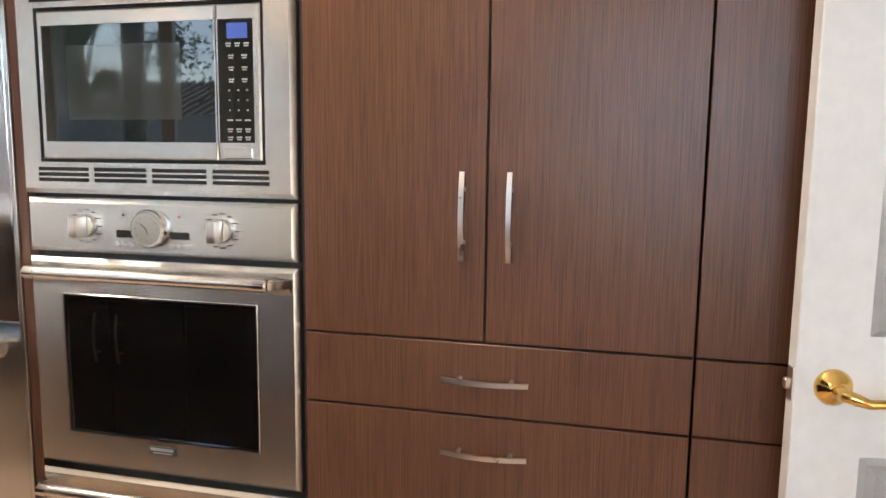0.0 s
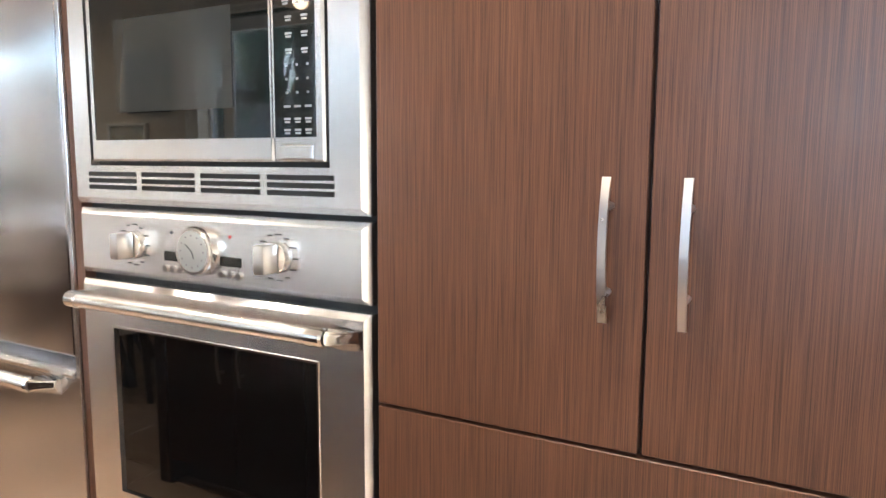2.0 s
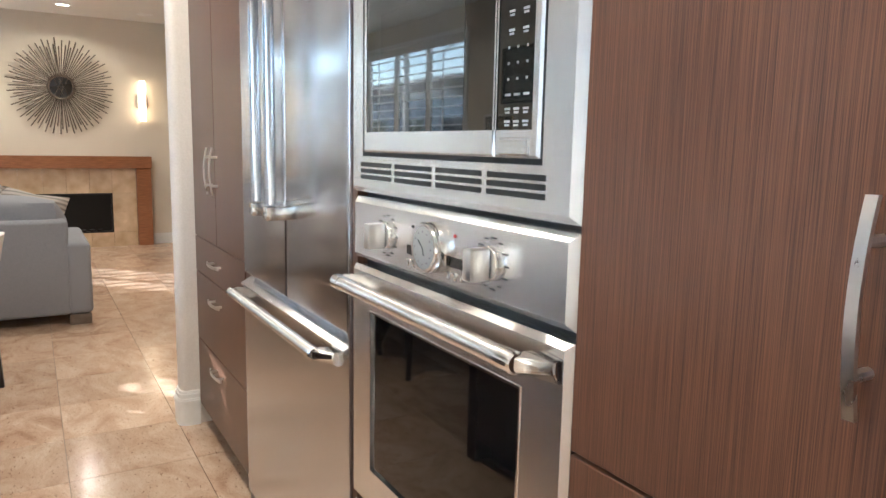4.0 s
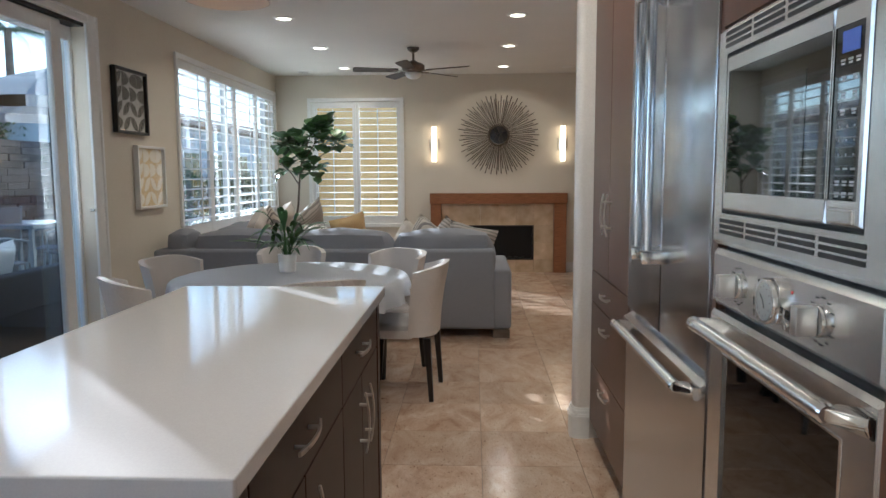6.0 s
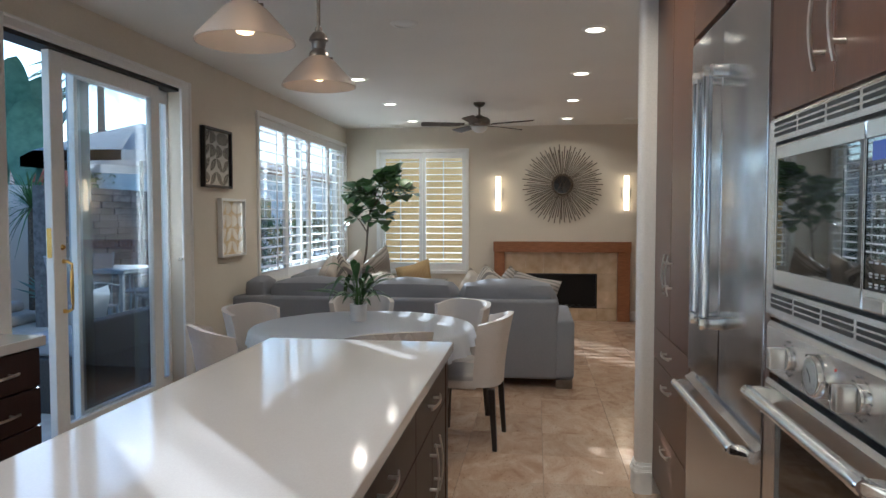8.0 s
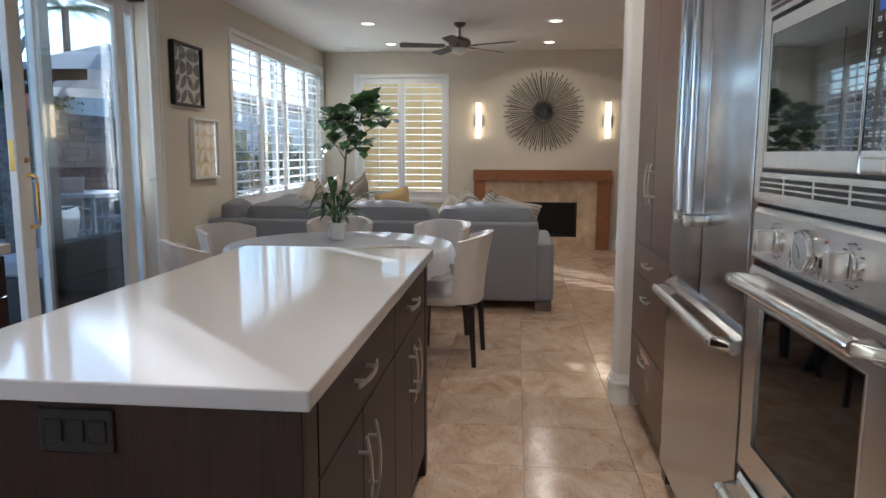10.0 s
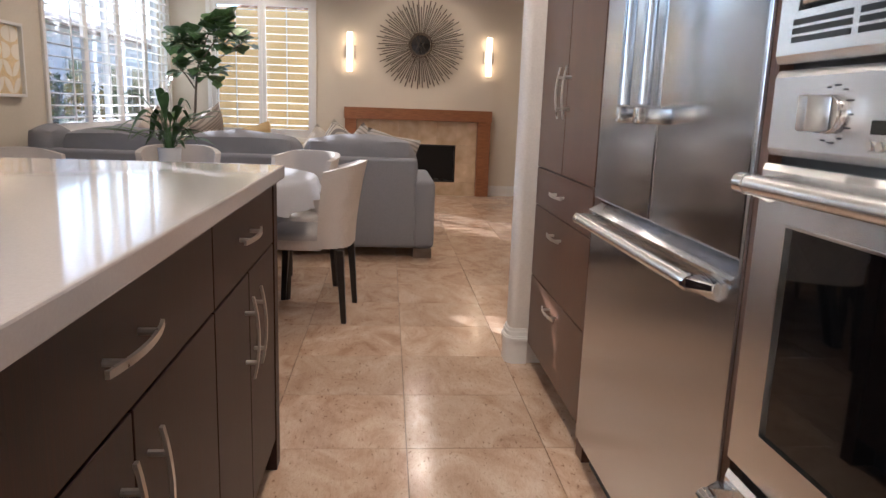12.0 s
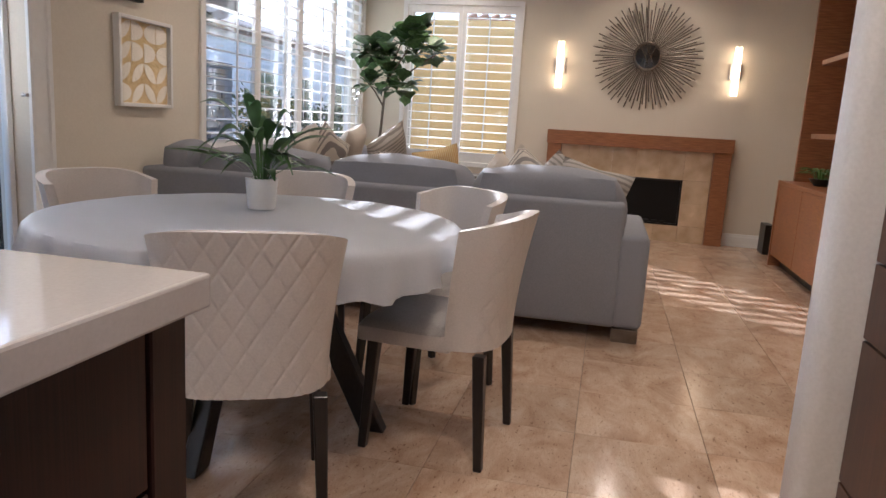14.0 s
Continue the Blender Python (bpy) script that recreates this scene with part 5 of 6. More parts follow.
# ---- dining table with cloth ----
TC = (-3.97, -0.10)
DARKWOOD = varied("black_stained_wood", (0.008, 0.0065, 0.006), (0.018, 0.014, 0.012), 14, 0.35, bump=0.08, stretch=(6, 6, 1))
table = thing("dining_table", (*TC, 0), "round dining table with dark slanted wooden legs", "table")
part("tabletop", lathe([(0, 0), (0.69, 0), (0.705, 0.015), (0.69, 0.03), (0, 0.03)], (*TC, 0.722), 48), DARKWOOD, table)
for k in range(4):
    a = radians(94 + 90 * k)
    c, s = math.cos(a), math.sin(a)
    p0 = Vector((TC[0] + 0.10 * c, TC[1] + 0.10 * s, 0.721))
    p1 = Vector((TC[0] + 0.46 * c, TC[1] + 0.46 * s, 0.0))
    t = Vector((-s, c, 0)) * 0.028
    o = Vector((c, s, 0)) * 0.045
    bm = bmesh.new()
    vs = [bm.verts.new(p) for p in (p0 - t - o, p0 + t - o, p0 + t + o, p0 - t + o, p1 - t - o, p1 + t - o, p1 + t + o, p1 - t + o)]
    for f in ((0, 1, 2, 3), (7, 6, 5, 4), (0, 4, 5, 1), (1, 5, 6, 2), (2, 6, 7, 3), (3, 7, 4, 0)):
        bm.faces.new([vs[i] for i in f])
    bmesh.ops.bevel(bm, geom=bm.edges[:], offset=0.004, segments=1, affect="EDGES")
    part("leg", bm, DARKWOOD, table, "slanted dark wooden leg")
part("column", tube([(*TC, 0.30), (*TC, 0.721)], 0.07, 20), DARKWOOD, table, "", True)
CLOTH = varied("white_linen", (0.76, 0.77, 0.82), (0.82, 0.83, 0.87), 300, 0.85, bump=0.25, bump_dist=0.001, big=0.015, spec=0.25)
bm = bmesh.new()
N = 144
prof = [(0.0, 0.7605), (0.1, 0.7605), (0.2, 0.7605), (0.3, 0.7605), (0.4, 0.7605), (0.5, 0.7605), (0.6, 0.7605), (0.68, 0.7605), (0.76, 0.760), (0.79, 0.755), (0.803, 0.742), (0.808, 0.72), (0.812, 0.69), (0.815, 0.66), (0.818, 0.632)]
rings = []
for r, z in prof:
    r *= 0.915
    if r == 0:
        rings.append([bm.verts.new((*TC, z))])
        continue
    ring = []
    for k in range(N):
        a = 2 * math.pi * k / N
        drop = max(0, (0.755 - z) / 0.12)
        wav = drop * (0.017 * math.sin(a * 21 + 1.3 + 0.8 * math.sin(a * 3)) + 0.012 * math.sin(a * 34 + 0.4 + math.sin(a * 5)) + 0.014 * math.sin(a * 7))
        hem = drop * (0.018 * math.sin(a * 4 + 0.7) + 0.012 * math.sin(a * 21 + 2.2) + 0.010 * noise.noise(Vector((math.cos(a) * 9, math.sin(a) * 9, 0))))
        wr = 0.004 * noise.noise(Vector((r * math.cos(a) * 7, r * math.sin(a) * 7, 0))) if drop == 0 else 0
        ring.append(bm.verts.new((TC[0] + (r + wav) * math.cos(a), TC[1] + (r + wav) * math.sin(a), z + hem + wr)))
    rings.append(ring)
for a, b in zip(rings, rings[1:]):
    for k in range(N):
        qd = list(dict.fromkeys([a[k % len(a)], a[(k + 1) % len(a)], b[(k + 1) % N], b[k]]))
        bm.faces.new(qd)
bmesh.ops.solidify(bm, geom=bm.faces[:], thickness=-0.003)
single("tablecloth", bm, CLOTH, "white linen tablecloth hanging over the round table", "tablecloth", smooth=True, origin=(*TC, 0.76))

# ---- dining chairs ----
CREAMFAB = varied("cream_leatherette", (0.54, 0.49, 0.455), (0.61, 0.56, 0.52), 180, 0.55, bump=0.15, bump_dist=0.001, big=0.02, spec=0.35)
SEATFAB = varied("grey_velvet_seat", (0.36, 0.335, 0.315), (0.44, 0.41, 0.39), 160, 0.6, bump=0.15, bump_dist=0.001, big=0.03, spec=0.3)


def quilt(s, t, cell):
    """Depth of diamond stitching at s, t metres."""
    a = (s + t * 0.62) / cell
    b = (s - t * 0.62) / cell
    fa, fb = abs(a - round(a)), abs(b - round(b))
    return min(1.0, min(fa, fb) / 0.11) ** 0.6


chair = thing("dining_chair", (0, 0, 0), "cream quilted dining chair with curved back and black legs", "chair", group="chairs round the dining table")
# the back: a curved shell, wider towards the top, lower at its ends
NU, NV = 168, 100
bm = bmesh.new()
outer, inner = [], []
for i in range(NU + 1):
    w = i / NU * 2 - 1
    u = math.copysign(math.asin(abs(w) ** (1 / 0.6) * math.sin(radians(82))) / radians(82), w)
    ro, ri = [], []
    for j in range(NV + 1):
        v = j / NV
        top = 0.845 - 0.045 * abs(u) ** 2.2
        z = 0.40 + v * (top - 0.40)
        flare = v ** 1.6
        half = 0.215 + 0.04 * flare
        ang = u * radians(82)
        x = half * math.copysign(abs(math.sin(ang)) ** 0.6, u)
        y = -0.215 - 0.062 * flare * (1 - 0.35 * u * u) + 0.226 * (1 - abs(math.cos(ang)) ** 0.6)
        nrm = Vector((math.sin(ang), -math.cos(ang), 0)).normalized()
        q = quilt(x, z, 0.066) if abs(u) < 0.62 else 1.0
        p = Vector((x, y, z))
        ro.append(bm.verts.new(p + nrm * (0.0042 * q)))
        ri.append(bm.verts.new(p - nrm * (0.042 - 0.01 * v)))
    outer.append(ro)
    inner.append(ri)
for i in range(NU):
    for j in range(NV):
        bm.faces.new((outer[i][j], outer[i + 1][j], outer[i + 1][j + 1], outer[i][j + 1]))
        bm.faces.new((inner[i][j], inner[i][j + 1], inner[i + 1][j + 1], inner[i + 1][j]))
    bm.faces.new((outer[i][NV], outer[i + 1][NV], inner[i + 1][NV], inner[i][NV]))
    bm.faces.new((outer[i][0], inner[i][0], inner[i + 1][0], outer[i + 1][0]))
for j in range(NV):
    for e in (0, NU):
        bm.faces.new((outer[e][j], outer[e][j + 1], inner[e][j + 1], inner[e][j]))
part("backrest", bm, CREAMFAB, chair, "cream diamond-quilted curved back", True)
bm = bmesh.new()
n = 40
top_v = {}
for i in range(n + 1):
    for j in range(n + 1):
        u, v = i / n * 2 - 1, j / n * 2 - 1
        x = u * 0.222 * (1 - 0.22 * (v < 0) * v * v)
        y = 0.045 + v * 0.205
        e = (1 - u ** 6) * (1 - v ** 6)
        z = 0.440 + 0.035 * e ** 0.4 + 0.004 * quilt(x, y, 0.05) * e
        top_v[i, j] = bm.verts.new((x, y, z))
for i in range(n):
    for j in range(n):
        bm.faces.new((top_v[i, j], top_v[i + 1, j], top_v[i + 1, j + 1], top_v[i, j + 1]))
part("seat", bm, SEATFAB, chair, "quilted grey seat pad", True)
part("seat_frame", box(-0.215, -0.08, 0.385, 0.225, 0.255, 0.445, 0.012, segs=2), CREAMFAB, chair, "", True)
for sx in (-1, 1):
    for sy in (-1, 1):
        x0, y0, x1, y1 = sx * 0.19, sy * 0.185 + 0.01, sx * 0.205, sy * 0.21 + 0.01
        bm = bmesh.new()
        a, b = 0.020, 0.014
        vs = [bm.verts.new(p) for p in [(x0 + q * a, y0 + w * a, 0.392) for q, w in ((-1, -1), (1, -1), (1, 1), (-1, 1))] + [(x1 + q * b, y1 + w * b, 0) for q, w in ((-1, -1), (1, -1), (1, 1), (-1, 1))]]
        for f in ((0, 1, 2, 3), (7, 6, 5, 4), (0, 4, 5, 1), (1, 5, 6, 2), (2, 6, 7, 3), (3, 7, 4, 0)):
            bm.faces.new([vs[i] for i in f])
        bmesh.ops.bevel(bm, geom=bm.edges[:], offset=0.003, segments=1, affect="EDGES")
        part("leg", bm, DARKWOOD, chair, "tapered black wooden leg")
SEATS = [(-4.045, 0.605, 264.5), (-3.43, 0.165, 206), (-4.58, 0.40, 322), (-4.74, -0.30, 15), (-4.2, -0.85, 72), (-3.42, -0.72, 131)]
for k, (x, y, f) in enumerate(SEATS):
    m = pose(x, y, 0, 0, 0, f - 90)
    if k == 0:
        chair.matrix_world = m
    else:
        copy_thing(chair, m)

# ---- peace lily on the table ----
LEAF = varied("dark_green_leaf", (0.028, 0.075, 0.022), (0.075, 0.16, 0.05), 14, 0.35, bump=0.15, big=0.15, random_piece=0.25)
POT = varied("white_ceramic", (0.72, 0.71, 0.70), (0.78, 0.77, 0.76), 20, 0.4, bump=0.02)
SOIL = varied("potting_soil", (0.03, 0.02, 0.014), (0.07, 0.05, 0.035), 60, 0.95, bump=0.6, bump_dist=0.006)
PC = (-4.13, -0.17, 0.763)
lily = thing("potted_lily", PC, "green leafy lily in a small white pot on the table", "plant")
part("pot", lathe([(0, 0), (0.049, 0), (0.052, 0.004), (0.061, 0.114), (0.062, 0.117), (0.058, 0.117), (0.055, 0.095), (0, 0.095)], PC, 40), POT, lily, "white ceramic pot", True)
part("soil", lathe([(0, 0.106), (0.04, 0.104), (0.0555, 0.099)], PC, 24), SOIL, lily)
random.seed(8)


def arching_leaf(base, az, length, rise, width, droop):
    """A lance-shaped leaf on a stalk that rises and bends over."""
    bm = bmesh.new()
    n = 14
    d = Vector((math.cos(az), math.sin(az), 0))
    side = Vector((-math.sin(az), math.cos(az), 0))
    rows = []
    for i in range(n + 1):
        s = i / n
        run = length * (s * 0.35 + s * s * 0.65) * 0.8
        z = rise * (s * 1.5 - droop * s * s * s)
        c = Vector(base) + d * run + Vector((0, 0, z))
        b = max(0.0, (s - 0.42) / 0.58)
        w = 0.0028 + width * (math.sin(math.pi * min(1, b ** 0.75)) if b > 0 else 0)
        tw = 0.25 * math.sin(az * 3 + s * 2)
        rows.append([bm.verts.new(c + (side * math.cos(tw) + Vector((0, 0, math.sin(tw)))) * w * k + Vector((0, 0, abs(k) * w * 0.35))) for k in (-1, 0, 1)])
    for a, b in zip(rows, rows[1:]):
        for k in range(2):
            bm.faces.new((a[k], a[k + 1], b[k + 1], b[k]))
    return bm


for k in range(38):
    az = k * 2.399 + random.uniform(-0.3, 0.3)
    tall_f = random.random()
    bm = arching_leaf((PC[0] + 0.025 * math.cos(az), PC[1] + 0.025 * math.sin(az), PC[2] + 0.10), az, 0.10 + 0.38 * random.random() ** 1.2 * (1 - 0.55 * tall_f), 0.09 + 0.27 * tall_f ** 1.4, 0.012 + 0.015 * random.random(), random.uniform(0.5, 1.35))
    part("leaf", bm, LEAF, lily, "", True)

# ---- fiddle leaf fig in the corner ----
FIG = varied("fig_leaf", (0.035, 0.078, 0.026), (0.105, 0.185, 0.065), 9, 0.38, bump=0.25, big=0.2, random_piece=0.3, bump_dist=0.004)
BARK = varied("grey_bark", (0.10, 0.075, 0.055), (0.19, 0.15, 0.115), 40, 0.85, bump=0.4)
fig = thing("fiddle_leaf_fig", (-8.95, -1.28, 0), "tall fiddle leaf fig tree in a basket in the corner", "plant")
BASKET = varied("woven_basket", (0.26, 0.17, 0.09), (0.38, 0.27, 0.15), 50, 0.8, bump=0.5, stretch=(1, 1, 6), bump_dist=0.006)
part("pot", lathe([(0, 0), (0.13, 0), (0.17, 0.1), (0.175, 0.26), (0.16, 0.31), (0.15, 0.31), (0.16, 0.26), (0.14, 0.24), (0, 0.24)], (-8.95, -1.40, 0), 32), BASKET, fig, "woven basket planter", True)
trunk_pts = [(-8.95, -1.40, 0.24), (-8.94, -1.36, 0.6), (-8.92, -1.29, 1.0), (-8.91, -1.27, 1.25), (-8.90, -1.24, 1.5), (-8.90, -1.16, 1.75), (-8.90, -1.08, 1.95)]
part("trunk", tube(trunk_pts, 0.015, 10, radii=[0.019, 0.017, 0.015, 0.014, 0.012, 0.009, 0.006]), BARK, fig, "thin grey trunk", True)
branches = [[(-8.91, -1.27, 1.25), (-8.86, -1.35, 1.40), (-8.82, -1.48, 1.55)], [(-8.90, -1.25, 1.42), (-8.92, -1.05, 1.58), (-8.90, -0.85, 1.72), (-8.9, -0.72, 1.80)], [(-8.90, -1.22, 1.55), (-8.82, -1.02, 1.8), (-8.84, -0.95, 2.05)], [(-8.90, -1.2, 1.6), (-8.98, -1.4, 1.72), (-9.0, -1.5, 1.78)]]
for bpts in branches:
    part("branch", tube(bpts, 0.008, 8, radii=[0.009 - 0.0012 * i for i in range(len(bpts))]), BARK, fig, "", True)
bm = bmesh.new()
n = 10
rows = []
for i in range(n + 1):
    s = i / n
    w = 0.5 * (0.42 * math.sin(math.pi * min(1, s * 1.15)) + 0.62 * max(0, math.sin(math.pi * (s - 0.28) / 0.74)) if s > 0.28 else 0.42 * math.sin(math.pi * s * 1.15))
    w = max(0.01, w) * 1.12 * (1 - max(0, s - 0.8) * 1.2)
    z = 0.10 * math.sin(s * 2.2) - 0.22 * s * s
    rows.append([bm.verts.new((k * w, s, z + 0.16 * abs(k) * w - 0.03 * math.sin(s * 18 + k * 2) * abs(k))) for k in (-1, -0.5, 0, 0.5, 1)])
for a, b in zip(rows, rows[1:]):
    for k in range(4):
        bm.faces.new((a[k], a[k + 1], b[k + 1], b[k]))
fig_leaf_mesh = mesh_of("fig_leaf", bm, FIG, True)
random.seed(14)
clusters = [(-8.88, -1.43, 1.80, 0.20, 16), (-8.84, -1.26, 1.74, 0.2, 18), (-8.86, -1.10, 1.90, 0.16, 14), (-8.86, -0.90, 1.98, 0.12, 8), (-8.88, -0.90, 2.06, 0.05, 3), (-8.86, -0.72, 1.80, 0.17, 12), (-8.86, -0.92, 1.80, 0.14, 8), (-8.86, -1.40, 1.46, 0.13, 9), (-8.86, -1.06, 1.44, 0.16, 12), (-8.86, -1.22, 1.56, 0.14, 8)]
for cx, cy, cz, r, cnt in clusters:
    for k in range(int(cnt * 1.5)):
        th, ph = random.uniform(0, 2 * math.pi), random.uniform(-0.9, 1.2)
        d = Vector((math.cos(th) * math.cos(ph), math.sin(th) * math.cos(ph), math.sin(ph)))
        p = Vector((cx, cy, cz)) + d * r * random.uniform(0.0, 0.6)
        L = random.uniform(0.13, 0.215)
        up_v = Vector((random.uniform(-.3, .3), random.uniform(-.3, .3), 1))
        y_ax = d
        x_ax = y_ax.cross(up_v).normalized()
        z_ax = x_ax.cross(y_ax)
        m = Matrix((x_ax, y_ax, z_ax)).transposed().to_4x4()
        lf_ob = new("leaf", fig_leaf_mesh)
        lf_ob.parent = fig
        lf_ob.matrix_basis = Matrix.Translation(p - BASE[fig]) @ m @ Matrix.Scale(L, 4)

# ---- bookcase on the living room's side ----
bk = thing("bookcase", (-7.6, 2.95, 0), "built-in honey walnut bookcase with base cabinets", "bookcase")
BX0, BX1, BY = -8.62, -6.2, 2.75
part("side_panel", box(BX0, BY, 0.0, BX0 + 0.04, Y1 - 0.002, 2.55, 0.002), OAK, bk)
part("side_panel", box(BX1 - 0.04, BY, 0.0, BX1, Y1 - 0.002, 2.55, 0.002), OAK, bk)
part("back_panel", box(BX0 + 0.04, Y1 - 0.03, 0.1, BX1 - 0.04, Y1 - 0.002, 2.55), OAK, bk)
part("top_panel", box(BX0 + 0.04, BY, 2.50, BX1 - 0.04, Y1 - 0.03, 2.55), OAK_H, bk)
part("base_top", box(BX0 + 0.04, BY - 0.12, 0.755, BX1 - 0.04, Y1 - 0.03, 0.785, 0.002), OAK_H, bk)
part("base_body", box(BX0 + 0.04, BY - 0.09, 0.10, BX1 - 0.04, Y1 - 0.03, 0.754), OAK, bk)
part("plinth", box(BX0 + 0.05, BY - 0.02, 0.0, BX1 - 0.04, Y1 - 0.03, 0.10), DARKWOOD, bk)
part("base_side", box(BX0, BY - 0.12, 0.0, BX0 + 0.038, BY - 0.001, 0.785, 0.002), OAK, bk)
for k in range(3):
    a = BX0 + 0.04 + k * 0.78
    part("door", box(a + 0.003, BY - 0.112, 0.105, a + 0.777, BY - 0.091, 0.752, 0.002), OAK, bk, "honey walnut cabinet door")
for z in (1.19, 1.80):
    part("shelf", box(BX0 + 0.3, BY + 0.02, z - 0.02, BX1 - 0.04, Y1 - 0.031, z + 0.02, 0.002), OAK_H, bk)
lathe_plate = turn_bm(lathe([(0, 0.02), (0.10, 0.016), (0.19, 0.0), (0.195, 0.004), (0.10, 0.032), (0, 0.036)], (0, 0, 0), 40), pose(-7.75, 3.0, 2.02, 78))
single("decor_plate", lathe_plate, varied("amber_glass", (0.62, 0.44, 0.22), (0.72, 0.56, 0.33), 12, 0.25, bump=0.05), "large round amber plate standing on a shelf", "plate", smooth=True)
ph = thing("photo_frame", (-7.95, 2.92, 1.21), "small silver photo frame on a shelf", "photo frame")
part("frame", box(-8.02, 2.91, 1.211, -7.87, 2.93, 1.40, 0.003), NICKEL, ph)
part("sheet", box(-8.005, 2.907, 1.226, -7.885, 2.9095, 1.385), CREAM, ph)
gp = thing("shelf_plant", (-8.05, 2.83, 0.785), "small green grassy plant in a dark bowl", "plant")
part("bowl", lathe([(0, 0), (0.05, 0), (0.10, 0.06), (0.095, 0.06), (0, 0.05)], (-8.05, 2.83, 0.785), 24), BLACK, gp, "", True)
GRASS = varied("bright_grass_leaf", (0.06, 0.14, 0.03), (0.14, 0.26, 0.06), 10, 0.5, random_piece=0.2, big=0.1)
for k in range(60):
    az = random.uniform(0, 2 * math.pi)
    part("blade", arching_leaf((-8.05 + 0.05 * math.cos(az), 2.83 + 0.05 * math.sin(az), 0.835), az, random.uniform(0.08, 0.2), random.uniform(0.06, 0.13), 0.006, 0.9), GRASS, gp)
single("floor_speaker", box(-9.45, 2.70, 0, -9.2, 2.78, 0.30, 0.004), BLACK, "small black speaker box standing beside the bookcase", "speaker")

# ---- outside ----
PAVE = varied("patio_paving", (0.42, 0.38, 0.33), (0.54, 0.50, 0.44), 8, 0.8, bump=0.2, big=0.08)
single("ground", box(-150, -150, -0.4, 150, 150, -0.13), PAVE, "pale paved patio and ground outside", "ground", kind="structure")
single("patio", box(-14, -7.2, -0.129, 6, Y0 - TH - 0.002, -0.03), PAVE, "pale stone paved patio", "patio", kind="structure")
STUCCO = varied("cream_stucco", (0.62, 0.55, 0.46), (0.70, 0.63, 0.54), 60, 0.9, bump=0.4, big=0.05)
YELLOW = varied("yellow_stucco", (0.74, 0.46, 0.17), (0.80, 0.54, 0.23), 40, 0.9, bump=0.3, big=0.06)
single("yellow_garden_wall", box(-12.3, -2.3, -0.13, -12.1, 4, 2.6), YELLOW, "yellow rendered garden wall beyond the window", "wall", kind="structure")
single("garden_wall", box(-10.6, -7.4, -0.13, 4, -7.2, 1.98), STUCCO, "cream rendered garden wall behind the patio", "wall", kind="structure")

# stacked stone wall
SLATE = varied("grey_ledgestone", (0.10, 0.095, 0.095), (0.22, 0.205, 0.20), 14, 0.8, bump=0.5, big=0.2, random_piece=0.35, bump_dist=0.006)
sw = single("stone_wall", box(-13.2, -5.72, -0.12, -8.15, -5.5, 1.90), SLATE, "stacked grey ledgestone garden wall", "wall", kind="structure")
random.seed(31)
stone_meshes = [mesh_of("stone", box(-l / 2, -0.03, 0.002, l / 2, 0.03 + d, 0.098, 0.006), SLATE) for l, d in ((0.32, 0.0), (0.45, 0.015), (0.6, 0.005), (0.25, 0.02))]
lens = (0.32, 0.45, 0.6, 0.25)
z = 0.0
row = 0
while z < 1.88:
    x = -13.1 + (row % 3) * 0.1
    while x < -8.7:
        k = random.randrange(4)
        s = new("stone", stone_meshes[k])
        s.parent = sw
        s.location = (x + lens[k] / 2, -5.47 + random.uniform(-0.012, 0.012), z)
        x += lens[k] + 0.004
    z += 0.1
    row += 1

# patio umbrella
UMB = varied("grey_umbrella_cloth", (0.52, 0.52, 0.53), (0.60, 0.60, 0.61), 60, 0.85, bump=0.2, big=0.03)
ub = thing("patio_umbrella", (-8.0, -4.05, -0.03), "large grey patio umbrella, open", "umbrella")
UC = (-8.0, -4.05)
bm = bmesh.new()
top = bm.verts.new((*UC, 2.68))
rim = []
mid = []
for k in range(8):
    a = 2 * math.pi * (k + 0.5) / 8
    mid.append(bm.verts.new((UC[0] + 0.75 * math.cos(a), UC[1] + 0.75 * math.sin(a), 2.45)))
    rim.append(bm.verts.new((UC[0] + 1.4 * math.cos(a), UC[1] + 1.4 * math.sin(a), 2.22)))
low = [bm.verts.new((v.co.x, v.co.y, 2.10)) for v in rim]
for k in range(8):
    bm.faces.new((top, mid[k], mid[(k + 1) % 8]))
    bm.faces.new((mid[k], rim[k], rim[(k + 1) % 8], mid[(k + 1) % 8]))
    bm.faces.new((rim[k], low[k], low[(k + 1) % 8], rim[(k + 1) % 8]))
bmesh.ops.solidify(bm, geom=bm.faces[:], thickness=0.004)
part("canopy", bm, UMB, ub, "grey cloth canopy with valance")
part("pole", tube([(*UC, -0.03), (*UC, 2.68)], 0.025, 12), BLACK, ub, "", True)
part("base", lathe([(0, 0), (0.28, 0), (0.27, 0.05), (0.05, 0.07), (0, 0.07)], (*UC, -0.03), 24), BLACK, ub, "", True)
for k in range(8):
    a = 2 * math.pi * (k + 0.5) / 8
    part("rib", tube([(UC[0], UC[1], 2.62), (UC[0] + 1.37 * math.cos(a), UC[1] + 1.37 * math.sin(a), 2.19)], 0.01, 6), BLACK, ub)

